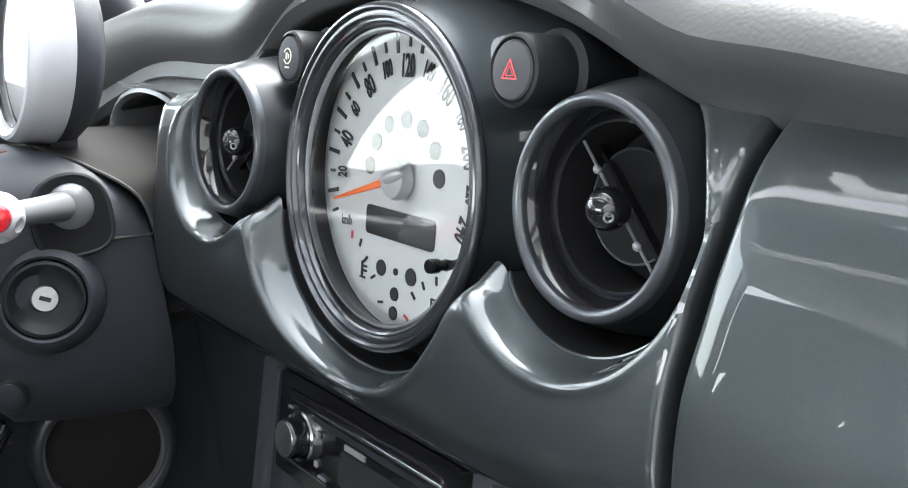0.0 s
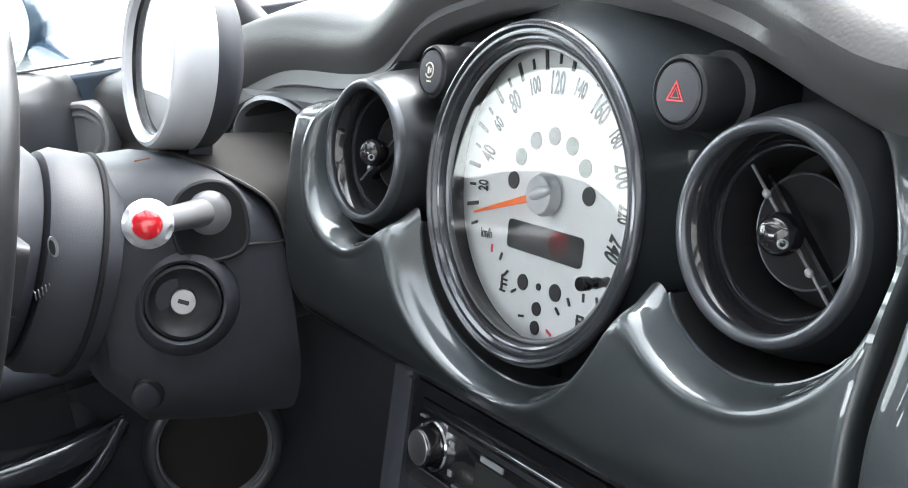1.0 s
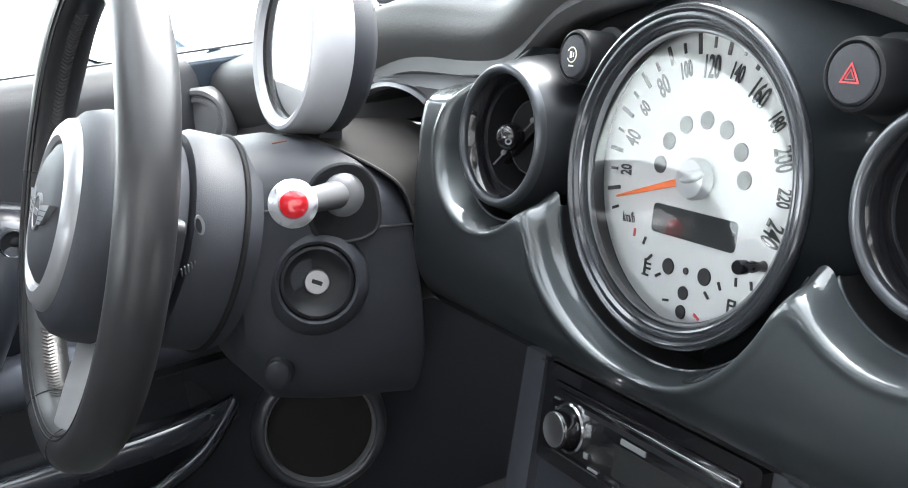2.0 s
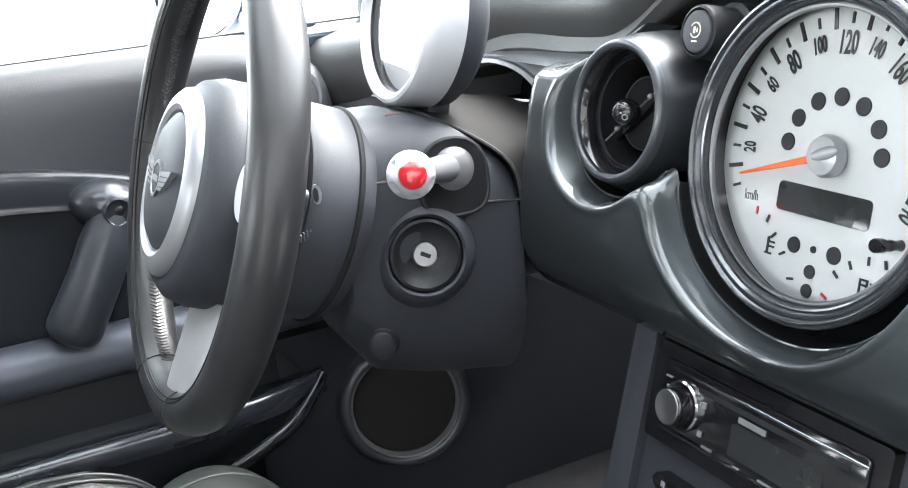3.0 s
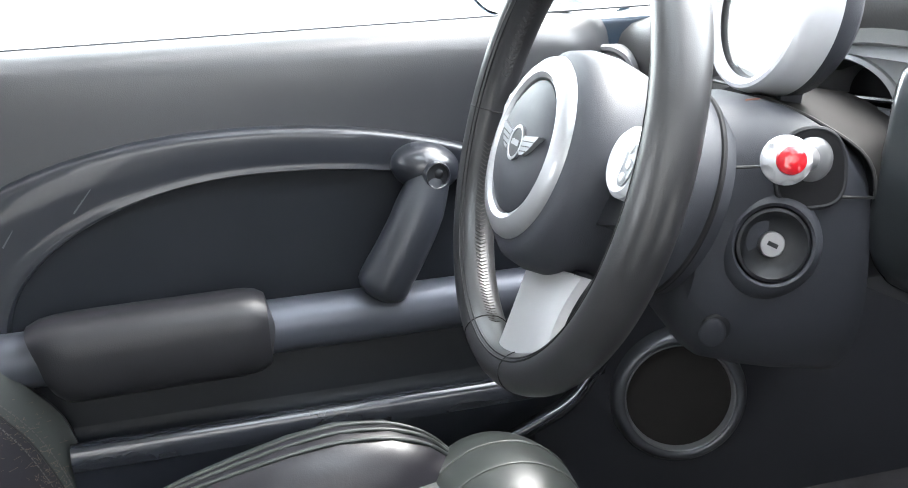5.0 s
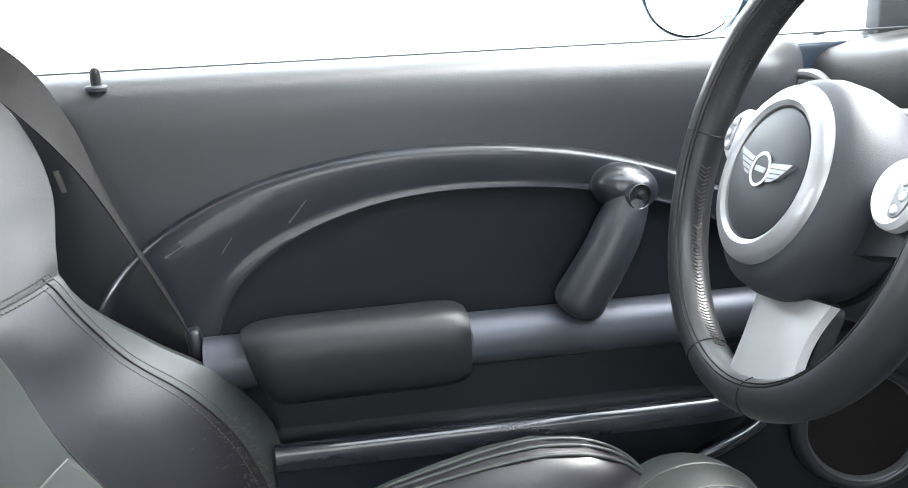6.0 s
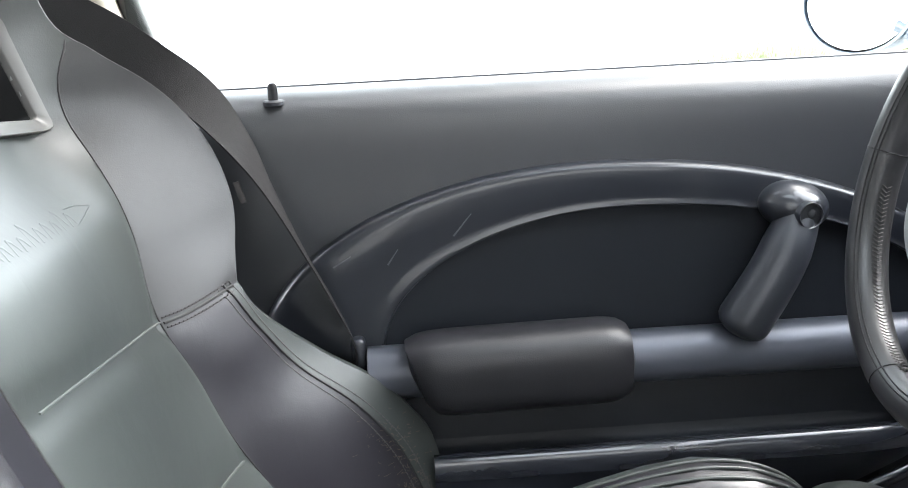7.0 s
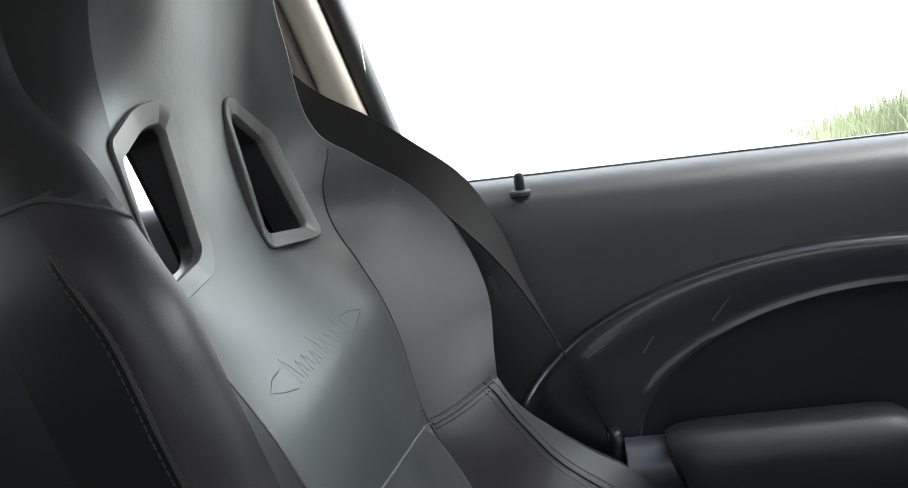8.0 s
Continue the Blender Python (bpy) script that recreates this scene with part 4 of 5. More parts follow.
for s in (-1, 1):
    part("badge_wing", slab([(s * 0.0115, 0.006), (s * 0.034, 0.0095), (s * 0.028, 0.003), (s * 0.024, -0.001), (s * 0.018, -0.005), (s * 0.0115, -0.006)][::s], BD @ pose(0, 0, 0, 0, s * 2.5), -0.003, 0.0022), GREY_TRIM, badge)
    for k in range(3):
        part("badge_line", slab([(s * 0.0125, 0.0032 - 0.0032 * k), (s * (0.029 - 0.004 * k), 0.0052 - 0.0036 * k), (s * (0.029 - 0.004 * k), 0.0046 - 0.0036 * k), (s * 0.0125, 0.0026 - 0.0032 * k)][::-s], BD @ pose(0, 0, 0, 0, s * 2.5), 0.0, 0.0026), INK, badge)
    part("spoke_arm", slab(rounded([(s * 0.070, 0.032), (s * 0.150, 0.034), (s * 0.150, -0.012), (s * 0.070, -0.032)][::s], 0.008), WF, -0.022, -0.004, 0.004), BLACK, wheel)
    PD = WF @ Matrix.Translation((s * 0.119, 0.022, -0.010))
    pod = part("button_pod", lathe([(0.0235, 0.008), (0.0256, 0.011), (0.0250, 0.0175), (0.0215, 0.0210), (0.0, 0.0218)], PD, 48), SILVER, wheel, "round silver button pod")
    part("pod_pad", slab(rounded([(s * 0.004, 0.016), (s * 0.013, 0.015), (s * 0.0195, 0.004), (s * 0.0195, -0.006), (s * 0.013, -0.016), (s * 0.004, -0.016)][::-s], 0.005), PD, 0.0195, 0.0224, 0.0008), GREY_TRIM, pod, "grey button pad")
    for bx, by, br in ((s * 0.010, 0.010, 0.0032), (s * 0.0135, 0.0, 0.0034), (s * 0.010, -0.010, 0.0032)):
        part("button", lathe([(br + 0.0005, 0.0222), (br, 0.0234), (br * 0.7, 0.0239), (0.0, 0.0240)], PD @ Matrix.Translation((bx, by, 0)), 20), SILVER, pod)
corners = [Vector(p) for p in ((-0.028, -0.086, -0.013), (0.074, -0.070, -0.013), (0.002, -0.160, 0.0010), (0.086, -0.139, -0.002))]


def spoke_point(u, t, drop=0.0):
    p = corners[0].lerp(corners[1], u).lerp(corners[2].lerp(corners[3], u), t)
    waist = 0.006 * math.sin(math.pi * t) * (1 - 2 * u)
    crown = 0.004 * (1 - (2 * u - 1) ** 6) + 0.002 * math.sin(math.pi * t)
    return WF @ (p + Vector((waist, 0, crown - drop)))


bm = sheet(spoke_point, span(0, 1, 20), span(0, 1, 14))
sheet(lambda u, t: spoke_point(u, t, 0.008), span(0, 1, 20), span(0, 1, 14), bm)
for u in (0, 1):
    rings(bm, [[spoke_point(u, t, d) for t in span(0, 1, 14)] for d in (0.0, 0.008)], False)
for t in (0, 1):
    rings(bm, [[spoke_point(u, t, d) for u in span(0, 1, 20)] for d in (0.0, 0.008)], False)
part("lower_spoke", bm, SPOKE, wheel, "satin silver lower spoke")
part("spoke_back", slab(rounded([(-0.022, -0.070), (0.070, -0.070), (0.074, -0.128), (0.004, -0.146)][::-1], 0.01), WF, -0.030, -0.016, 0.003), BLACK, wheel, "black backing of the lower spoke")
for b in (118, 130):
    part("rim_edge_seam", tube([rim_point(a, b, 0.0001) for a in range(0, 360, 3)], 0.0008, 6, closed=True), LEATHER_BLACK, wheel)
part("cover_gap", tube([WF @ Vector((0.0862 * math.cos(radians(a)), 0.0862 * math.sin(radians(a)), -0.088)) for a in range(0, 360, 5)], 0.0026, 8, closed=True), MATT, wheel, "black rubber gap behind the hub cover")
part("screw_slot", slab([(0.0035 * math.cos(radians(a)), 0.0075 * math.sin(radians(a))) for a in range(0, 360, 20)], frame_of((-0.2515, -0.220, 0.563), (1, 0, 0)), -0.001, 0.0013), GREY_TRIM, wheel)
part("screw_slot", slab([(0.002 * math.cos(radians(a)), 0.0055 * math.sin(radians(a))) for a in range(0, 360, 20)], frame_of((-0.2512, -0.221, 0.563), (1, 0, 0)), -0.001, 0.0016), BLACK, wheel)
for k in range(5):
    part("label_bar", slab(rect(0.0008, 0.006), frame_of((-0.2535, -0.238 + 0.0026 * k, 0.531 + 0.001 * k), (1, 0, -0.3)), -0.002, 0.0006), GREY_TRIM, wheel)
part("rear_cover", lathe([(0.060, -0.046), (0.082, -0.050), (0.0865, -0.058), (0.0865, -0.092), (0.082, -0.102), (0.05, -0.104)], WF, 80), PLASTIC, wheel, "charcoal cover behind the hub")


# ---- driver's door ----
door = thing("door_1", "charcoal car door panel with glossy arched trim and armrest", "car door", kind="structure")
sill = [(-0.722, 0.645), (-0.706, 0.6450), (-0.692, 0.6420), (-0.679, 0.6365), (-0.669, 0.6290), (-0.6625, 0.6190), (-0.6595, 0.606), (-0.6585, 0.585), (-0.6590, 0.555), (-0.660, 0.50), (-0.664, 0.45), (-0.666, 0.38), (-0.664, 0.32), (-0.655, 0.285), (-0.650, 0.255)]
profile = [tuple(p) for p in spline([(x, 0, z) for x, z in sill], 4)]
part("upper_panel", sheet(lambda y, k: (profile[int(k)][0] - 0.075 * max(0.0, min(1.0, (y + 0.17) / 0.10)) ** 2, y, profile[int(k)][2]), span(-1.02, 0.10, 60), range(len(profile))), DOORPAD, door, "grained charcoal door panel")
part("shell", block((0.07, 1.20, 0.70), pose(-0.765, -0.44, 0.285), 0.01), BODY, door)


def ellipse_arm(a_left, a_right, b, yc, zc):
    def f(deg):
        c, s = math.cos(radians(deg)), math.sin(radians(deg))
        return (yc + (a_right if c > 0 else a_left) * c, zc + b * s)
    return f


arm_out = ellipse_arm(0.360, 0.43, 0.197, -0.53, 0.360)
arm_in = ellipse_arm(0.262, 0.36, 0.148, -0.495, 0.360)


def arch_point(deg, t):
    (y0, z0), (y1, z1) = arm_out(deg), arm_in(deg)
    lift = [(0.0, -0.664), (0.0, -0.656), (0.02, -0.6515), (0.05, -0.6482), (0.09, -0.6462), (0.14, -0.6450), (0.20, -0.6444), (0.35, -0.6440), (0.6, -0.6446), (0.78, -0.6456), (0.86, -0.6456), (0.91, -0.6446), (0.95, -0.6440), (0.98, -0.6452), (1.0, -0.652), (1.0, -0.668)]
    f, x = lift[t]
    return (x, y0 + (y1 - y0) * f, z0 + (z1 - z0) * f)


part("arch_trim", sheet(lambda a, t: arch_point(a, int(t)), span(184, 8, 110), range(16)), TRIM_GLOSS, door, "glossy anthracite arched trim")
part("recess_panel", sheet(lambda r, a: (-0.6585, -0.495 + (arm_in(a)[0] + 0.495) * r, 0.36 + (arm_in(a)[1] - 0.36) * r), span(0.0, 1.0, 4), span(180, 0, 40)), RECESS, door, "smooth blue-black recess panel")
low_side = [p for p in profile if p[2] < 0.358]
part("lower_recess", sheet(lambda y, k: (low_side[int(k)][0] + 0.0035, y, low_side[int(k)][2]), span(-0.80, -0.17, 20), range(len(low_side))), RECESS, door, "blue-black panel under the armrest bar")
part("trim_foot", block((0.030, 0.016, 0.060), pose(-0.646, -0.781, 0.356, 10), 0.006), TRIM_GLOSS, door)
part("armrest_bar", tube([(-0.634, y, 0.3465) for y in (-0.776, -0.775, -0.60, -0.40, -0.25, -0.12, -0.06)], [0.024, 0.029, 0.029, 0.0285, 0.028, 0.027, 0.02], 32), SLATE, door, "slate grey satin armrest bar")
bm = bmesh.new()
n_s = 20
loops = []
for i in range(n_s + 1):
    t = -1 + 2 * i / n_s
    f = (1 - abs(t) ** 7) ** (1 / 3.2)
    y = -0.613 + 0.1180 * math.copysign(abs(t) ** 0.7, t)
    tip = 0.006 * t
    slant = 0.022 * max(0.0, -t) ** 3
    loops.append([(-0.612 + 0.040 * f * math.copysign(abs(math.cos(b)) ** 0.7, math.cos(b)), y - slant * f * math.sin(b), 0.3525 + tip * 0.3 + 0.0435 * f * math.copysign(abs(math.sin(b)) ** 0.75, math.sin(b))) for b in [2 * math.pi * k / 36 for k in range(36)]])
part("armrest_pad", rings(bm, loops, True, True), LEATHER_ARMREST, door, "padded black leather armrest")
part("grab_handle", tube(spline([(-0.630, -0.316, 0.496), (-0.624, -0.326, 0.474), (-0.618, -0.341, 0.445), (-0.616, -0.358, 0.416), (-0.617, -0.374, 0.390), (-0.619, -0.384, 0.371)], 4), [(0.0205 + 0.0050 * min(1.0, k / 6) + 0.0035 * k / 20) * (1.0, 0.96, 0.84, 0.55)[max(0, k - 17)] for k in range(21)], 28), HANDLE, door, "slate grey grab handle")
boss = part("handle_boss", ball(frame_of((-0.641, -0.320, 0.500), (1, 0.05, 0.10)) @ pose(0, 0, 0, 0, 0, -14), 0.040, (0.94, 0.66, 0.78), 48, 32), TRIM_GLOSS, door, "glossy rounded handle boss")
HB = frame_of((-0.6045, -0.3145, 0.4965), (1.0, 0.16, 0.05))
part("hole_ring", lathe([(0.0145, -0.012), (0.0142, -0.0012), (0.0132, 0.0002), (0.0122, -0.0006), (0.0118, -0.010)], HB, 36), TRIM_GLOSS, boss)
part("hole", lathe([(0.0121, -0.0030), (0.0, -0.0030)], HB, 30), BLACK, boss)
part("hole_screw", ball(HB @ Matrix.Translation((0.002, 0.001, -0.004)), 0.0055, (1, 1, 0.5), 16, 10), BLACK, boss)
lower = spline([(-0.652, 0, 0.275), (-0.644, 0, 0.252), (-0.632, 0, 0.246), (-0.622, 0, 0.248), (-0.616, 0, 0.2555), (-0.610, 0, 0.2585), (-0.603, 0, 0.2575), (-0.598, 0, 0.252), (-0.5965, 0, 0.243), (-0.598, 0, 0.232)], 4)


def lip_shift(y):
    return 0.035 * max(0.0, (y + 0.25) / 0.13) ** 2


part("pocket_channel", sheet(lambda y, k: (lower[int(k)].x - lip_shift(y), y, lower[int(k)].z), span(-0.712, -0.12, 50), range(15)), RECESS, door)
part("lower_lip", sheet(lambda y, k: (lower[int(k)].x - lip_shift(y), y, lower[int(k)].z), span(-0.712, -0.12, 50), range(14, len(lower))), LIP, door, "glossy lower door lip")
part("lip_end", tube(spline([(-0.635, -0.121, 0.251), (-0.622, -0.145, 0.231), (-0.608, -0.175, 0.212), (-0.600, -0.215, 0.198), (-0.600, -0.26, 0.180), (-0.602, -0.32, 0.150)], 5), 0.0125, 16, flat=0.6), LIP, door, "glossy front edge of the door pocket")
pocket_low = table([(-0.60, -0.02), (-0.32, 0.150), (-0.26, 0.180), (-0.215, 0.198), (-0.175, 0.212), (-0.145, 0.231), (-0.12, 0.236)])
part("pocket_face", sheet(lambda y, t: (-0.600 - lip_shift(y) - 0.02 * t, y, 0.236 + (pocket_low(y) - 0.236) * t), span(-0.712, -0.13, 60), span(0, 1, 6)), TRIM_GLOSS, door, "glossy anthracite door pocket")
part("front_face", sheet(lambda y, k: ((-0.655, -0.66, -0.668)[int(k)], y, (0.30, 0.15, -0.02)[int(k)]), span(-0.20, 0.12, 10), range(3)), PLASTIC, door)
part("sill_plate", block((0.02, 1.10, 0.30), pose(-0.700, -0.50, 0.11), 0.004), BLACK, door)
# scuffs on the trim
for y, z, l, a in ((-0.795, 0.468, 0.022, 30), (-0.742, 0.470, 0.020, 55), (-0.668, 0.500, 0.030, 50)):
    part("scuff", slab([(-l / 2, -0.0009), (l / 2, -0.0005), (l / 2, 0.0003), (-l / 2, 0.0009)], frame_of((-0.6441, y, z), (1, 0, 0.0)) @ pose(0, 0, 0, 0, 0, a), 0.0, 0.0004), EDGE, door)
knob_l = thing("lock_knob", "small black door lock knob on the window sill", "lock knob")
LK = Matrix.Translation((-0.6735, -0.8535, 0.6330))
part("washer", lathe([(0.0, -0.002), (0.0105, -0.002), (0.0108, 0.0015), (0.0095, 0.003), (0.005, 0.0035)], LK, 32), PLASTIC, knob_l)
part("pin", lathe([(0.0052, 0.002), (0.0052, 0.014), (0.0046, 0.0185), (0.0028, 0.0205), (0.0, 0.021)], LK, 24), BLACK, knob_l)

window = thing("window_1", "clear frameless side window above the door sill", "window", kind="structure")
part("seal", block((0.006, 1.16, 0.0022), pose(-0.712, -0.44, 0.6456), 0.0005), EDGE, window, "thin black window seal")
part("pane", block((0.004, 1.14, 0.46), pose(-0.690, -0.43, 0.86, 0, 11), 0.0), GLASS, window).visible_shadow = False

speaker = thing("footwell_speaker", "round dark speaker with a grey ring in the footwell", "speaker")
SP = frame_of((-0.625, -0.027, 0.188), (1.0, -0.25, 0.10)) @ Matrix.Scale(0.86, 4)
part("ring", lathe([(0.098, -0.03), (0.0955, -0.008), (0.0925, 0.000), (0.0880, 0.0050), (0.0830, 0.0062), (0.0795, 0.0050), (0.0780, 0.0030)], SP, 72), RING_SATIN, speaker, "grey satin ring")
part("inner_bead", lathe([(0.0782, 0.0030), (0.0772, 0.0042), (0.0758, 0.0030), (0.0745, -0.004), (0.0740, -0.012)], SP, 72), GREY_TRIM, speaker, "satin inner bead")
part("grille", lathe([(0.0742, -0.010), (0.05, -0.006), (0.0, -0.004)], SP, 48), FAIRING, speaker, "dark perforated speaker grille")
part("kick_panel", block((0.02, 0.50, 0.50), pose(-0.712, 0.19, 0.15), 0.004), PLASTIC, speaker)

end_vent = thing("end_air_vent", "round silver-ringed air vent at the dashboard end", "air vent")
EV = frame_of((-0.702, -0.087, 0.567), (0.72, -0.68, 0.12))
part("ring", lathe([(0.040, -0.05), (0.039, 0.0), (0.036, 0.005), (0.032, 0.005), (0.029, 0.0)], EV, 56), PALE_GREY, end_vent, "silver ring")
part("insert", lathe([(0.0295, 0.001), (0.026, 0.004), (0.023, 0.004), (0.0215, 0.001), (0.0, 0.002)], EV, 48), GREY_TRIM, end_vent, "grey ringed insert")


# ---- driver's seat ----
SEAT_X = -0.365
lean = math.atan(0.31)
S_N = Vector((0, math.cos(lean), math.sin(lean)))
S_U = Vector((0, -math.sin(lean), math.cos(lean)))
S_P = Vector((SEAT_X, -0.985, 0.57))
mid_h = table([(-0.52, 0.05), (-0.40, 0.03), (-0.25, 0.012), (-0.11, 0.004), (0.0, -0.008), (0.08, -0.033), (0.15, -0.031), (0.21, -0.019), (0.28, 0.012), (0.36, 0.062)])
half_w = table([(-0.52, 0.288), (-0.35, 0.286), (-0.22, 0.262), (-0.118, 0.212), (-0.05, 0.235), (0.02, 0.245), (0.08, 0.228), (0.125, 0.204), (0.16, 0.194), (0.225, 0.182), (0.276, 0.164), (0.33, 0.146), (0.365, 0.125)])
bol_h = table([(-0.52, 0.150), (-0.44, 0.166), (-0.39, 0.173), (-0.35, 0.174), (-0.307, 0.161), (-0.274, 0.144), (-0.222, 0.106), (-0.155, 0.073), (-0.118, 0.066), (-0.04, 0.085), (0.03, 0.080), (0.08, 0.062), (0.125, 0.034), (0.16, 0.012), (0.25, 0.026), (0.33, 0.050), (0.365, 0.056)])
near_w = table([(-0.52, 0.285), (-0.35, 0.280), (-0.22, 0.268), (-0.118, 0.260), (-0.05, 0.258), (0.11, 0.257), (0.157, 0.250), (0.20, 0.222), (0.25, 0.192), (0.33, 0.160), (0.365, 0.125)])
near_h = table([(-0.52, 0.165), (-0.35, 0.102), (-0.20, 0.049), (-0.118, 0.020), (-0.05, 0.010), (0.05, 0.010), (0.11, 0.010), (0.13, 0.006), (0.157, -0.001), (0.20, -0.020), (0.25, -0.050), (0.30, -0.050), (0.36, -0.020)])
seam_x = table([(-0.52, 0.150), (-0.35, 0.130), (-0.24, 0.116), (-0.175, 0.116), (-0.10, 0.108), (-0.04, 0.134), (0.03, 0.151), (0.084, 0.160), (0.122, 0.167), (0.152, 0.184), (0.2, 0.20)])
power = table([(-0.5, 3.0), (-0.25, 3.1), (-0.13, 4.0), (-0.1, 4.2), (0.05, 3.6), (0.10, 4.5), (0.20, 4.5), (0.36, 2.6)])


near_power = table([(-0.5, 4.2), (0.05, 3.8), (0.10, 4.5), (0.20, 4.0), (0.25, 3.0), (0.36, 3.0)])
back_h = table([(-0.52, -0.095), (-0.05, -0.090), (0.06, -0.058), (0.25, -0.052), (0.36, -0.060)])


def width_at(x, s):
    return near_w(s) if x > 0 else half_w(s)


outer_round = table([(-0.52, 0.036), (-0.22, 0.034), (-0.15, 0.026), (-0.10, 0.018), (0.3, 0.018)])


def inset(x, s):
    """How wide the rounding of the edge is: the inner bolster is fatter."""
    return 0.032 if x > 0 else outer_round(s)


def seat_front(x, s):
    """The front of the backrest at x from its middle and s along its height."""
    w = width_at(x, s) - inset(x, s)
    hb = near_h(s) if x > 0 else bol_h(s)
    t = min(1.0, abs(x) / w)
    bend = power(s) if x < 0 else near_power(s)
    h = mid_h(s) + (hb - mid_h(s)) * t ** bend
    low = max(0.0, min(1.0, (0.06 - s) / 0.06))
    h -= 0.011 * (math.exp(-((x - 0.105) / 0.052) ** 2 - ((s - 0.155) / 0.075) ** 2) + math.exp(-((x + 0.105) / 0.048) ** 2 - ((s - 0.148) / 0.075) ** 2))
    if x < 0 and abs(x) > seam_x(s):
        u = min(1.0, (abs(x) - seam_x(s)) / max(0.02, w - seam_x(s)))
        mixed = max(0.0, min(1.0, (-0.098 - s) / 0.075))
        h += (0.013 * mixed + 0.006 * max(0.0, min(1.0, (0.15 - s) / 0.10)) * (1 - mixed)) * math.sin(math.pi * u)
        h -= 0.0022 * math.exp(-((s + 0.1135) / 0.006) ** 2) * u ** 0.5
    else:
        edge = seam_x(s) if x < 0 else 0.80 * w
        puff = 0.006 * max(0.0, 1 - (x / edge) ** 2) ** 0.5 if abs(x) < edge else 0.0
        fold = math.exp(-((s + 0.092 - 0.13 * x) / 0.016) ** 2) + math.exp(-((s + 0.242 - 0.13 * x) / 0.016) ** 2)
        h += low * puff - 0.005 * fold * (1.0 if abs(x) < edge else 0.0)
    return h


def seat_point(x, s, lift=0.0):
    return S_P + S_U * s + S_N * (seat_front(x, s) + lift) + Vector((x, 0, 0))


# the headrest slots: outer and inner outline of each frame
SLOT = [(0.060, 0.092), (0.066, 0.214), (0.092, 0.215), (0.145, 0.178), (0.147, 0.077)]
SLOT_HOLE = [(0.077, 0.103), (0.081, 0.2015), (0.094, 0.201), (0.132, 0.175), (0.138, 0.091)]
SLOT_NEAR = [(0.064, 0.101), (0.047, 0.120), (0.047, 0.212), (0.064, 0.222), (0.096, 0.222), (0.156, 0.202), (0.164, 0.142), (0.138, 0.098)]
SLOT_NEAR_HOLE = [(0.076, 0.115), (0.0635, 0.122), (0.0630, 0.201), (0.070, 0.207), (0.090, 0.207), (0.143, 0.190), (0.150, 0.143), (0.130, 0.112)]


def inside(poly, x, y):
    c = False
    for i in range(len(poly)):
        (x0, y0), (x1, y1) = poly[i - 1], poly[i]
        if (y0 > y) != (y1 > y) and x < (x1 - x0) * (y - y0) / (y1 - y0) + x0:
            c = not c
    return c


def shrink(poly, d):
    cx, cy = sum(p[0] for p in poly) / len(poly), sum(p[1] for p in poly) / len(poly)
    out = []
    for x, y in poly:
        v = Vector((x - cx, y - cy))
        out.append((cx + v.x * (1 - d / v.length), cy + v.y * (1 - d / v.length)))
    return out


seat = thing("driver_seat", "grey and black leather bucket seat with silver-framed headrest slots", "car seat")
ts = span(-1.0, 1.0, 100)
ss = span(-0.52, -0.115, 54) + span(-0.115, 0.150, 36)[1:] + span(0.150, 0.365, 28)[1:]
regions = {}


ridge_x = table([(-0.52, 0.235), (-0.40, 0.230), (-0.35, 0.224), (-0.30, 0.218), (-0.246, 0.209), (-0.18, 0.194), (-0.15, 0.186), (-0.108, 0.180)])


def region_of(x, s):
    w = width_at(x, s) - inset(x, s)
    t = abs(x) / w
    if (x < 0 and abs(x) < seam_x(s)) or (x > 0 and t < (0.80 if s < 0.158 else 0.74)) or (s > 0.168 and x < 0):
        return "centre_panel"
    if x < 0:
        if s > -0.115:
            return "upper_wing"
        return "outer_bolster" if abs(x) < ridge_x(s) else "bolster_rim"
    if s < 0.158:
        return "inner_bolster"
    return "headrest_side"


verts = {}
for i, s in enumerate(ss):
    for k, t in enumerate(ts):
        x = t * (width_at(t, s) - inset(t, s))
        if t < 0:
            w = half_w(s) - inset(-1, s)
            ridge = min(ridge_x(s), w - 0.004)
            seam = min(seam_x(s), ridge - 0.004)
            if k <= 5:
                x = -(w + (ridge - w) * k / 5)
            elif k <= 22:
                x = -(ridge + (seam - ridge) * (k - 5) / 17)
            else:
                x = -seam * (50 - k) / 28
        verts[i, k] = (x, s)
for i in range(len(ss) - 1):
    for k in range(len(ts) - 1):
        q = [verts[i, k], verts[i, k + 1], verts[i + 1, k + 1], verts[i + 1, k]]
        cx, cs = sum(p[0] for p in q) / 4, sum(p[1] for p in q) / 4
        if inside(shrink(SLOT_HOLE if cx < 0 else SLOT_NEAR_HOLE, -0.004), abs(cx), cs):
            continue
        regions.setdefault(region_of(cx, cs), []).append(q)
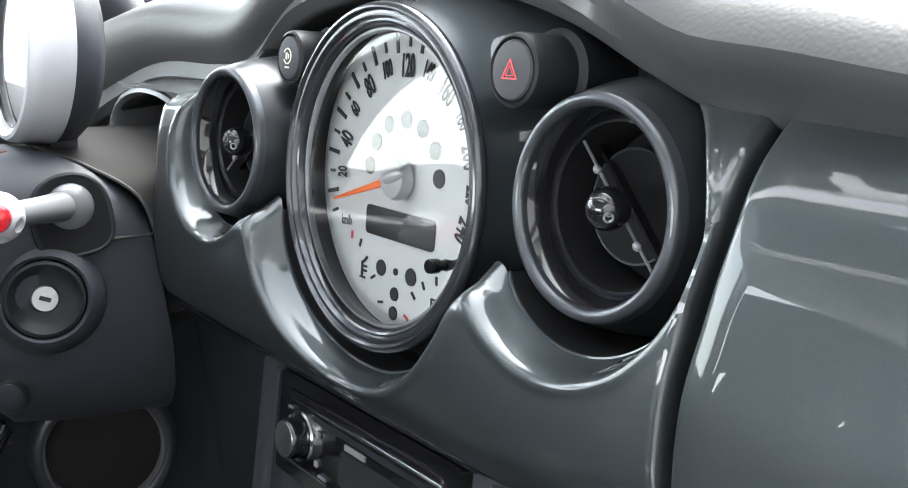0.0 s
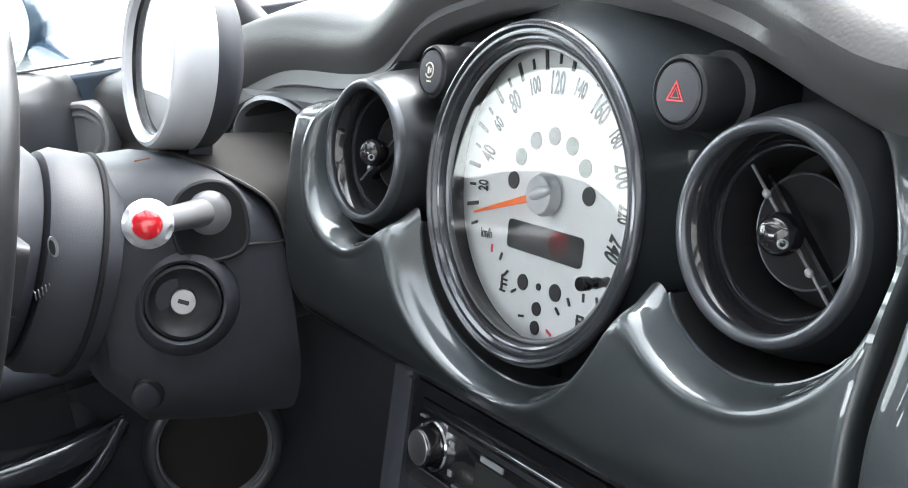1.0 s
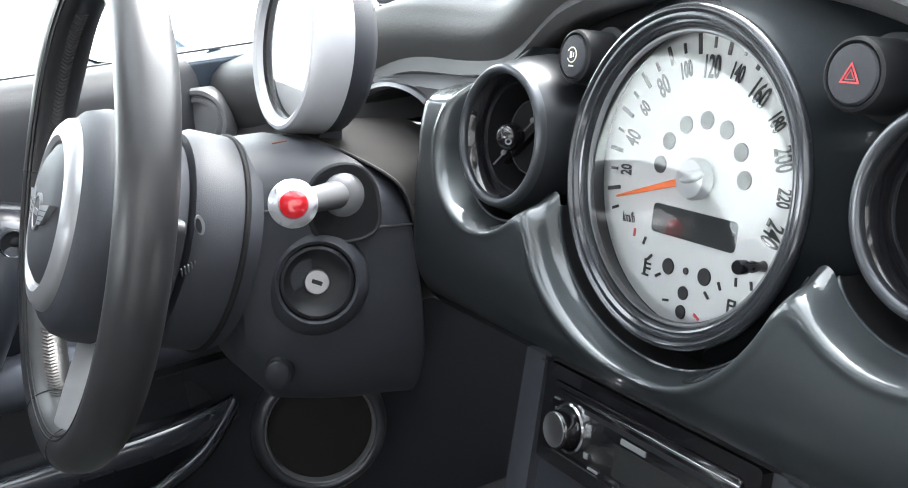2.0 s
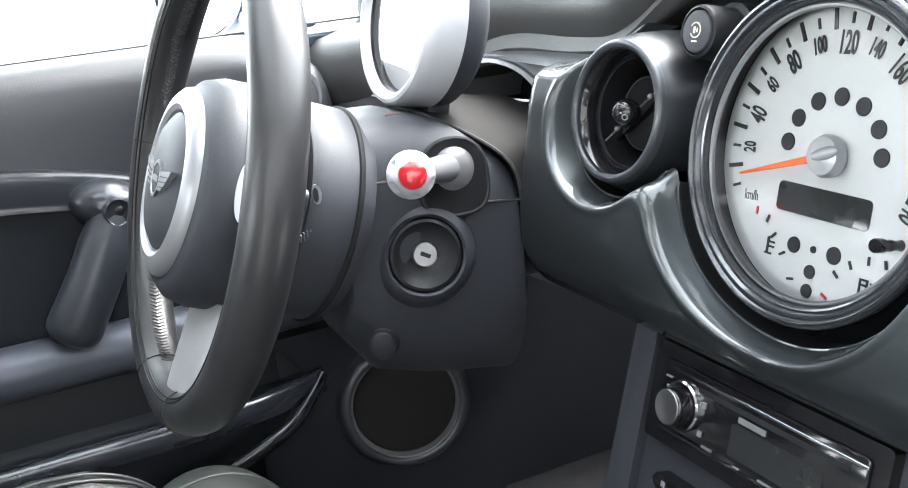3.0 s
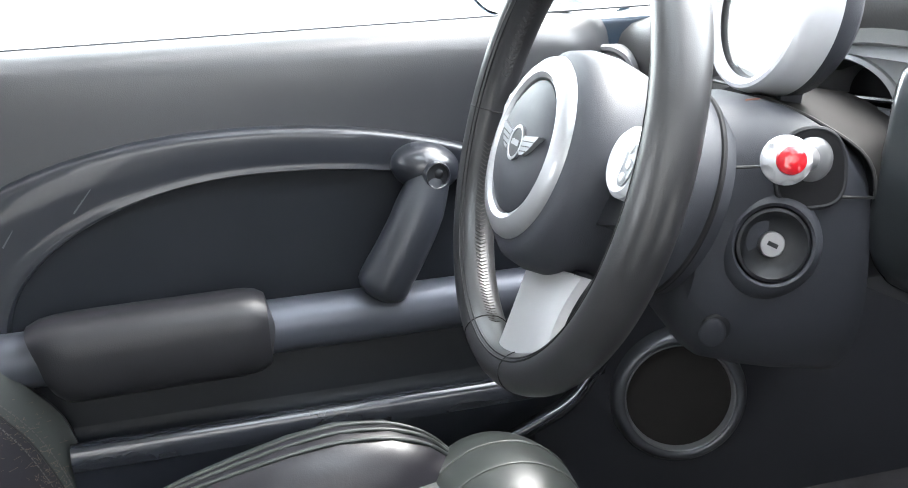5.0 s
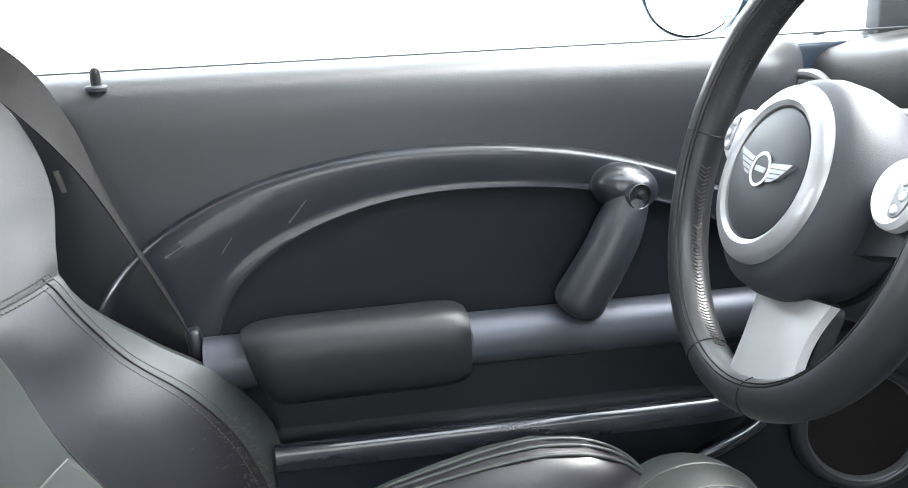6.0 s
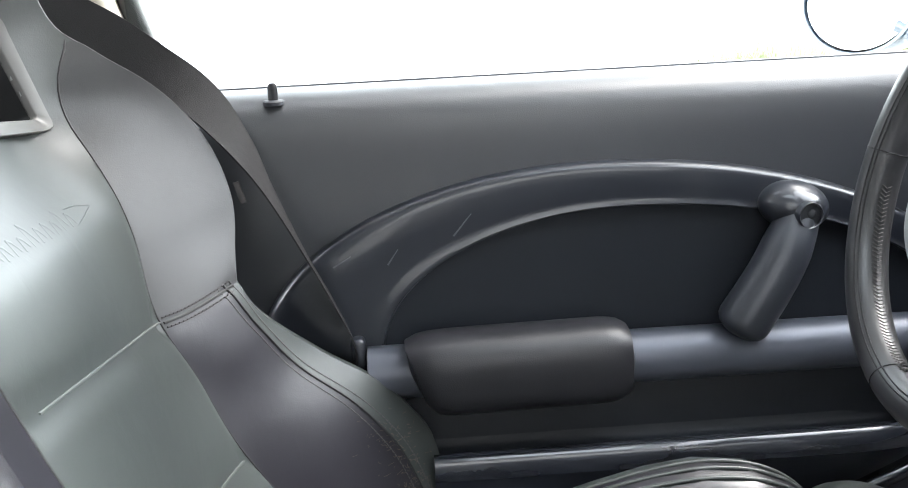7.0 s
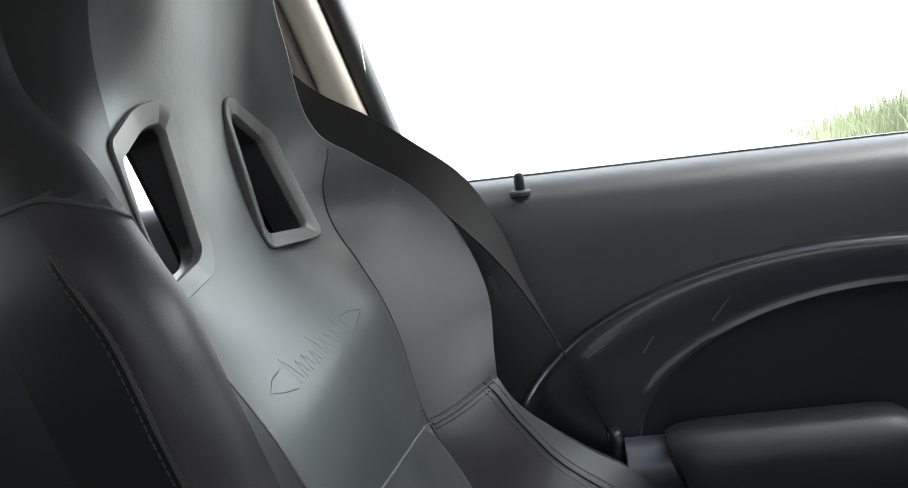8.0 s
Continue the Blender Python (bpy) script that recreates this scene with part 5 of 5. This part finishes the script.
skins = {"centre_panel": (LEATHER_GREY, "grey-green leather centre panel"), "upper_wing": (LEATHER_WING, "warm grey leather shoulder wing"), "outer_bolster": (LEATHER_AUBERGINE, "dark aubergine leather bolster"), "bolster_rim": (LEATHER_GREY, "grey-green leather strip outside the bolster seam"), "inner_bolster": (LEATHER_AUBERGINE, "dark aubergine leather bolster"), "headrest_side": (LEATHER_BLACK, "black leather side of the headrest")}
for name, quads in regions.items():
    bm = bmesh.new()
    seen = {}
    for q in quads:
        f = []
        for x, s in q:
            key = (round(x, 6), round(s, 6))
            if key not in seen:
                seen[key] = bm.verts.new(seat_point(x, s))
            f.append(seen[key])
        bm.faces.new(f)
    part(name, bm, skins[name][0], seat, skins[name][1])


def side_loop(s):
    """Round the side and back of the backrest, from one ridge to the other."""
    out = []
    for sgn in (-1, 1):
        w = width_at(sgn, s)
        r = inset(sgn, s)
        h = seat_front(sgn * (w - r), s)
        pts = [(sgn * (w - r + r * math.sin(radians(a))), h - r * (1 - math.cos(radians(a)))) for a in range(0, 91, 15)]
        back = back_h(s)
        pts += [(sgn * w, (h - r - 0.092) / 2), (sgn * (w - 0.004), -0.077), (sgn * (w - 0.03), -0.092), (sgn * 0.15, back - 0.004), (sgn * 0.06, back - 0.006)]
        out.append(pts)
    return [S_P + S_U * s + S_N * h + Vector((x, 0, 0)) for x, h in out[0] + out[1][::-1]]


loops = [side_loop(s) for s in ss]
bm = bmesh.new()
rows_v = [[bm.verts.new(p) for p in l] for l in loops]
cover_bm = bmesh.new()
edge_bm = bmesh.new()
for i in range(len(ss) - 1):
    for k in range(len(loops[0]) - 1):
        ps = (loops[i][k] + loops[i + 1][k + 1]) / 2 - S_P
        if 0.08 < ss[i] < 0.225 and 8 < k < 14 and abs(ps.x) > 0.05:
            continue
        q = (rows_v[i][k], rows_v[i][k + 1], rows_v[i + 1][k + 1], rows_v[i + 1][k])
        if k >= 17 and ss[i] < 0.158 + 0.028 * min(1.0, (23 - k) / 5):
            cover_bm.faces.new([cover_bm.verts.new(w.co) for w in q])
        elif k < 6 and ss[i] < -0.114:
            edge_bm.faces.new([edge_bm.verts.new(w.co) for w in q])
        else:
            bm.faces.new(q)
part("shell", bm, LEATHER_BLACK, seat, "black leather sides and back")
part("bolster_edge", edge_bm, LEATHER_GREY, seat, "grey-green leather outer edge of the bolster")
part("bolster_cover", cover_bm, LEATHER_AUBERGINE, seat, "dark aubergine leather rounded side of the bolster")
edge_rows = [l for l, s in zip(loops, ss) if s < 0.16]
part("cover_seam", tube([l[17] for l in edge_rows], 0.0013, 6), RUBBER, seat)
for k, f in ((17, 0.18), (16, 0.12)):
    part("cover_stitching", dashes([l[17].lerp(l[18 if k == 17 else 16], f) + Vector((0.0006, 0, 0)) for l in edge_rows], 0.0034, 0.0018, 0.0006), THREAD_DARK, seat)
part("cover_top_seam", tube([side_loop(s)[k] for k, s in ((14, 0.178), (15, 0.184), (16, 0.188), (17, 0.187), (18, 0.186), (19, 0.182), (20, 0.176), (21, 0.170), (22, 0.164), (23, 0.159))] + [seat_point(0.21, 0.152, 0.0), seat_point(0.19, 0.145, 0.0)], 0.0016, 6), RUBBER, seat)
top = ss[-1]
part("top_roll", sheet(lambda k, t: S_P + S_U * (top + 0.020 * math.sin(radians(k))) + S_N * (-0.045 + (seat_front(t * (half_w(top) - 0.018), top) + 0.045) * math.cos(radians(k))) + Vector((t * (half_w(top) - 0.004 * abs(t)), 0, 0)), span(0, 180, 10), span(-1, 1, 30)), LEATHER_GREY, seat)
for sgn in (-1, 1):
    o = rounded(SLOT if sgn < 0 else SLOT_NEAR, 0.012, 6)
    hole = rounded(SLOT_HOLE if sgn < 0 else SLOT_NEAR_HOLE, 0.007, 6)
    loops = []
    for f, lift in ((0.0, -0.004), (0.0, 0.0018), (0.06, 0.0030), (0.94, 0.0030), (1.0, 0.0018), (1.0, -0.004)):
        loops.append([seat_point(sgn * (x0 + (x1 - x0) * f), s0 + (s1 - s0) * f, lift) for (x0, s0), (x1, s1) in zip(o, hole)])
    slot = part("slot_frame", rings(bmesh.new(), loops, True), SLOT_TRIM, seat, "satin grey slot frame")
    tun = hole
    part("slot_wall", rings(bmesh.new(), [[seat_point(sgn * x, s, -0.003) for x, s in tun], [S_P + S_U * s + S_N * -0.052 + Vector((sgn * x, 0, 0)) for x, s in tun]], True), LEATHER_BLACK, slot)


def seam_line(points, lift=0.0005, n=10):
    return [seat_point(p.x, p.y, lift) for p in spline([(x, s, 0) for x, s in points], n)]


# seams, piping and stitching on the backrest
part("piping", tube(seam_line([(x, -0.092 + 0.13 * x) for x in (-0.108, -0.07, -0.03, 0.03, 0.09, 0.15)]), 0.0011, 8), PIPING, seat, "pale leather piping")
part("piping", tube(seam_line([(x, -0.242 + 0.13 * x) for x in (-0.116, -0.07, -0.03, 0.03, 0.09, 0.15)]), 0.0011, 8), PIPING, seat)
part("wing_seam", tube(seam_line([(-0.110, -0.108), (-0.135, -0.113), (-0.165, -0.1155), (-0.1875, -0.115)]), 0.0014, 8), RUBBER, seat)
for off in (-0.005, 0.005):
    part("wing_stitching", dashes(seam_line([(-0.111, -0.108 + off), (-0.135, -0.113 + off), (-0.165, -0.1155 + off), (-0.186, -0.115 + off)], 0.0006), 0.0032, 0.0018, 0.0009), THREAD_DARK, seat)
for off in (-0.006, 0.0, 0.006):
    path = seam_line([(-ridge_x(q) - off, q) for q in (-0.110, -0.15, -0.19, -0.22, -0.26, -0.30, -0.35, -0.40, -0.45, -0.50)], 0.0006)
    part("bolster_stitching", tube(path, 0.0011, 6) if off == 0 else dashes(path, 0.0034, 0.0018, 0.0006), RUBBER if off == 0 else THREAD, seat)
for sgn in (-1, 1):
    path = [seat_point(-seam_x(q) if sgn < 0 else 0.80 * (width_at(1, q) - 0.032), q, 0.0) for q in span(-0.50, 0.150, 60)]
    part("panel_seam", tube(path, 0.0010, 8), RUBBER, seat)
rng_c = random.Random(3)
# worn, cracked leather where the bolster rubs
bm = bmesh.new()
for _ in range(220):
    q = rng_c.random()
    s0 = -0.31 - 0.15 * q + rng_c.gauss(0, 0.008)
    x0 = -ridge_x(s0) + rng_c.gauss(0.0, 0.009)
    a, l = rng_c.gauss(1.2, 0.6), rng_c.uniform(0.002, 0.008) * (0.4 + q)
    tube([seat_point(x0 + l * k / 3 * math.cos(a) + rng_c.gauss(0, 0.0006), s0 + l * k / 3 * math.sin(a), -0.0001) for k in range(4)], 0.00018 + 0.00026 * q * rng_c.random(), 4, bm)
tagged(part("wear_cracks", bm, WORN, seat, "fine tan cracks in the worn leather"), kind="stuff")
# embossed mark: an illegible word between two points
def word_point(x, up, lift=-0.00287):
    s0 = 0.011 + 0.06 * x
    return seat_point(x, s0 + up, lift)


for k, x in enumerate(span(0.085, -0.055, 9)):
    h = (0.020, 0.012, 0.013, 0.011, 0.020, 0.012, 0.013, 0.011, 0.018, 0.012)[k]
    part("embossing", tube([word_point(x, -0.004), word_point(x - 0.004, h - 0.004)], 0.0030, 14), LEATHER_GREY, seat)
    part("embossing", tube([word_point(x - 0.004, h - 0.004), word_point(x - 0.008, h * 0.5), word_point(x - 0.010, -0.002)], 0.0030, 14), LEATHER_GREY, seat)
for x0, x1 in ((0.095, 0.135), (-0.065, -0.105)):
    part("embossing", tube([word_point(x0, -0.004, -0.0005), word_point((x0 + x1) / 2, 0.0, -0.0005), word_point(x1, 0.006, -0.0005), word_point((x0 + x1) / 2, 0.011, -0.0005), word_point(x0, 0.012, -0.0005)], 0.0007, 6), LEATHER_GREY, seat)

# cushion
def cushion_z(x, y):
    t = abs(x) / 0.20
    front = max(0.0, (y + 0.30) / 0.09)
    bol = 0.012 * min(1.0, t) ** 3 * max(0.0, min(1.0, 1 - (y + 0.42) / 0.09 if y > -0.42 else 1.0))
    return 0.205 + 0.012 * math.cos(x * 7) + bol - 0.05 * front ** 2.2 - 0.02 * max(0, (-0.6 - y) / 0.3)


part("cushion", sheet(lambda y, x: (SEAT_X + x, y, cushion_z(x, y)), span(-0.93, -0.205, 40), span(-0.16, 0.16, 24)), LEATHER_GREY, seat, "grey leather cushion")
for sgn in (-1, 1):
    loops = []
    ys = [-0.72, -0.69, -0.65, -0.60, -0.55, -0.50, -0.45, -0.40, -0.362, -0.337, -0.325]
    rs = [0.15, 0.32, 0.50, 0.68, 0.82, 0.94, 1.0, 0.94, 0.76, 0.5, 0.25]
    for y, r in zip(ys, rs):
        loops.append([(SEAT_X + sgn * 0.165 + 0.062 * r * math.cos(b), y, 0.195 + 0.075 * r * math.sin(b) - 0.02 * (1 - r)) for b in [2 * math.pi * k / 28 for k in range(28)]])
    turn = [2 * math.pi * k / 28 for k in range(28)]
    inner = [k for k in range(28) if (math.sin(turn[k] - radians(78)) < 0) == (sgn < 0)]
    for name, keep, mat, label in (("bolster_inside", True, LEATHER_AUBERGINE, "dark aubergine leather side of the cushion bolster"), ("bolster_outside", False, LEATHER_GREY, "grey-green leather outer side of the cushion bolster")):
        bm = bmesh.new()
        for la, lb in zip(loops, loops[1:]):
            for k in range(28):
                if (k in inner) == keep:
                    bm.faces.new([bm.verts.new(p) for p in (la[k], la[(k + 1) % 28], lb[(k + 1) % 28], lb[k])])
        part(name, bm, mat, seat, label)
    for b in (68, 80, 92):
        path = [Vector((SEAT_X + sgn * 0.165 + 0.0626 * r * math.cos(radians(b)), y, 0.195 + 0.0758 * r * math.sin(radians(b)) - 0.02 * (1 - r))) for y, r in zip(ys, rs)]
        part("bolster_piping", tube(spline([p - Vector((0, 0, 0.0012)) for p in path], 4), 0.0024, 10), LEATHER_GREY, seat)
part("cushion_front", ball(Matrix.Translation((-0.480, -0.297, 0.168)), 0.076, (1.45, 1.08, 1.0)), LEATHER_GREY, seat, "grey leather front roll")
part("cushion_front", ball(Matrix.Translation((-0.330, -0.275, 0.160)), 0.075, (1.45, 1.0, 0.95)), LEATHER_GREY, seat)
for dx in (-0.012, 0.030):
    q = math.sqrt(1 - (dx / 0.1102) ** 2)
    part("front_seam", tube([(-0.480 + dx, -0.297 + 0.0821 * q * math.cos(radians(a)), 0.168 + 0.076 * q * math.sin(radians(a))) for a in range(0, 140, 8)], 0.0014, 6), PIPING, seat)
part("seat_base", block((0.46, 0.60, 0.16), pose(SEAT_X, -0.62, 0.10), 0.02), BLACK, seat)

belt = thing("seat_belt", "black webbing seat belt hanging behind the seat shoulder", "seat belt")
line = [(-0.655, -1.110, 0.825), (-0.640, -1.078, 0.790), (-0.624, -1.042, 0.752), (-0.617, -0.992, 0.718), (-0.612, -0.955, 0.686), (-0.612, -0.915, 0.648), (-0.616, -0.88, 0.595), (-0.620, -0.858, 0.548), (-0.622, -0.828, 0.480), (-0.628, -0.804, 0.425), (-0.642, -0.790, 0.378), (-0.656, -0.80, 0.33)]
wide = [(0.10, -0.6, -0.78), (0.10, -0.6, -0.78), (0.10, -0.6, -0.78), (0.12, -0.6, -0.78), (0.2, -0.6, -0.76), (0.5, -0.4, -0.6), (0.85, -0.2, -0.3), (0.95, 0.05, -0.15), (0.97, 0.2, -0.1), (0.97, 0.2, -0.1), (0.97, 0.2, -0.1), (0.97, 0.2, -0.1)]
cl, cw = spline(line, 6), spline(wide, 6)
loops = []
for i, p in enumerate(cl):
    t = (cl[min(i + 1, len(cl) - 1)] - cl[max(i - 1, 0)]).normalized()
    w = cw[i]
    w = (w - t * w.dot(t)).normalized()
    n = t.cross(w)
    low = 0.022 + 0.014 * max(0.0, 1 - i / 30)
    high = -0.004 - 0.018 * min(1.0, i / 32)
    loops.append([p + w * a + n * b * 0.0008 for a, b in ((high, -1), (0, -1.2), (low, -1), (low, 1), (0, 1.2), (high, 1))])
part("webbing", rings(bmesh.new(), loops, True, True), WEBBING, belt)
part("tag", block((0.003, 0.006, 0.022), pose(-0.604, -0.886, 0.556, 15), 0.0006), THREAD, belt, "small woven tag")
part("guide", block((0.03, 0.02, 0.06), pose(-0.665, -1.115, 0.85, 20), 0.006), BLACK, belt, "black upper belt guide")


# ---- shell of the cabin ----
pillar = thing("pillar_trim", "beige door pillar trim with a black rubber edge", "pillar", kind="structure")
part("trim", block((0.05, 0.036, 0.60), pose(-0.700, -1.070, 0.90, 14, 9), 0.012), PILLAR, pillar, "beige pillar trim")
part("rear_trim", block((0.04, 0.12, 0.60), pose(-0.692, -1.150, 0.90, 14, 9), 0.010), PILLAR_REAR, pillar, "taupe rear pillar trim")
part("rubber_edge", block((0.03, 0.022, 0.62), pose(-0.710, -1.040, 0.90, 14, 9), 0.007), RUBBER, pillar, "black rubber edge")
windscreen = thing("window_3", "clear windscreen above the dashboard", "window", kind="structure")
part("pane", sheet(lambda u, t: (u * (0.66 - 0.10 * t), 0.34 - 0.56 * t + 0.05 * (1 - u * u), 0.70 + 0.40 * t), span(-1, 1, 16), span(0, 1, 6)), GLASS, windscreen).visible_shadow = False
a_pillar = thing("windscreen_pillar", "charcoal windscreen pillar", "pillar", kind="structure")
for sgn in (-1, 1):
    part("trim", tube([(sgn * 0.70, 0.16, 0.60), (sgn * 0.68, 0.02, 0.78), (sgn * 0.62, -0.16, 1.00), (sgn * 0.58, -0.26, 1.08)], 0.035, 14), PLASTIC, a_pillar)
floor = mesh_object("floor", block((1.5, 2.4, 0.04), pose(0, -0.55, -0.04), 0.01), CARPET)
tagged(floor, "black carpeted car floor", "floor", kind="structure")
bm = bmesh.new()
frame_out = rect(1.22, 1.75, 0.06, 5, 0.0, -1.10)
# unseen roof opening, added so that light falls in from above
frame_in = rect(0.74, 0.34, 0.06, 5, 0.0, -0.46)
roof = mesh_object("ceiling", band(frame_out, frame_in, Matrix.Translation((0, 0, 1.10)), -0.02, 0.02), HEADLINER)
tagged(roof, "light grey cloth headliner with an added opening that lets light in", "ceiling", kind="structure")
# glass over the added roof opening
sunroof = thing("window_2_added", "clear glass pane over the added, unseen roof opening", "window", kind="structure")
part("pane", slab(rect(0.76, 0.36, 0.06, 5, 0.0, -0.46), Matrix.Translation((0, 0, 1.10)), 0.022, 0.027), GLASS, sunroof).visible_shadow = False
side = mesh_object("wall_footwell", block((0.03, 0.62, 0.78), pose(-0.762, 0.34, 0.29), 0.004), PLASTIC)
tagged(side, "charcoal footwell side trim", "side trim", kind="structure")
bulk = mesh_object("wall_front", block((1.5, 0.04, 0.70), pose(0, 0.60, 0.32), 0.01), CARPET)
tagged(bulk, "black carpeted bulkhead in front of the footwell", "bulkhead", kind="structure")
# unseen open door; its 35 degree swing is chosen to block low side light
side_door = mesh_object("door_2", block((0.07, 1.20, 0.70), pose(1.150, -0.31, 0.30, 0, 0, 35), 0.02), PAD)
tagged(side_door, "unseen charcoal passenger door, set open to block low light", "car door", kind="structure")
near = mesh_object("wall_passenger", block((0.10, 1.25, 0.22), pose(0.76, -0.42, 0.03), 0.02), PLASTIC)
tagged(near, "charcoal door sill under the open passenger door", "door sill", kind="structure")
rear = thing("rear_bulkhead", "black rear cabin trim with parcel shelf", "rear trim", kind="structure")
part("quarter_panel", block((0.06, 0.95, 0.70), pose(-0.74, -1.52, 0.30), 0.02), PLASTIC, rear)
# unseen passenger-side panel, raised to the roof to keep side light off the seat
part("quarter_panel", block((0.06, 0.95, 1.12), pose(0.76, -1.52, 0.51), 0.02), PLASTIC, rear)
part("back_panel", block((1.5, 0.05, 0.70), pose(0, -1.95, 0.30), 0.02), PLASTIC, rear)
part("rear_bench", block((1.15, 0.16, 0.55), pose(0, -1.72, 0.40, 14), 0.06, 6), LEATHER_BLACK, rear)
rear_pillar = thing("rear_pillar", "charcoal rear roof pillar", "pillar", kind="structure")
for x, y in ((-0.66, -1.80), (0.66, -1.80), (0.68, -1.03)):
    part("trim", block((0.07, 0.10, 0.50), pose(x, y, 0.87, 6, 8 * (1 if x < 0 else -1)), 0.02), PLASTIC, rear_pillar)

# ---- outside ----
# added wall, out of view, that cuts the light from the passenger side
shade_wall = mesh_object("wall_side_shade", block((0.25, 12.0, 2.8), pose(2.2, -0.8, 1.04), 0.02), WALL_GREY)
tagged(shade_wall, "unseen grey wall added to dim light from the passenger side", "wall", kind="structure")
mirror = thing("door_mirror", "dark blue oval door mirror outside the window", "door mirror")
MF = frame_of((-0.945, -0.125, 0.690), (0.46, -0.88, 0.10))
part("housing", lathe([(0.0665, -0.004), (0.068, 0.001), (0.072, 0.001), (0.076, -0.008), (0.077, -0.02), (0.068, -0.05), (0.045, -0.075), (0.0, -0.085)], MF @ Matrix.Diagonal((1.25, 0.95, 1, 1)), 48), BODY, mirror, "dark blue housing")
part("mirror_glass", lathe([(0.0665, -0.002), (0.03, -0.002), (0.0, -0.002)], MF @ Matrix.Diagonal((1.22, 0.92, 1, 1)), 48), MIRROR, mirror)
part("foot", tube([(-0.90, -0.08, 0.66), (-0.83, -0.05, 0.63), (-0.76, -0.04, 0.62)], [0.022, 0.018, 0.022], 12), BODY, mirror)
ground = mesh_object("ground", sheet(lambda x, y: (x, y, -0.36), [-400, -60, -20, -8, -2, 2, 8, 20, 60, 400], [-400, -60, -20, -8, -2, 2, 8, 20, 60, 400]), GROUND)
tagged(ground, "pale bright concrete yard", "ground", kind="structure")
bm = bmesh.new()
rng = random.Random(7)
for k in range(5200):
        y = 1.25 + 3.0 * rng.random() ** 0.8
        x = -8.5 + rng.gauss(0, 0.40)
        h = min(0.42, 0.06 + 0.26 * (y - 1.15)) * rng.uniform(0.4, 1.25)
        a = rng.uniform(0, 6.28)
        wv = Vector((math.cos(a), math.sin(a), 0)) * 0.007
        bend = Vector((rng.gauss(0, 0.12), rng.gauss(0, 0.12), 0)) * h / 0.4
        b0, b1 = Vector((x, y, -0.37)), Vector((x, y, -0.36 + h * 0.6)) + bend * 0.4
        tip = Vector((x, y, -0.36 + h)) + bend
        f = [bm.verts.new(p) for p in (b0 - wv, b0 + wv, b1 + wv * 0.7, b1 - wv * 0.7, tip)]
        bm.faces.new(f[:4])
        bm.faces.new((f[3], f[2], f[4]))
grass = mesh_object("grass", bm, GRASS)
tagged(grass, "tufts of tall green grass beyond the yard", "grass", kind="stuff")
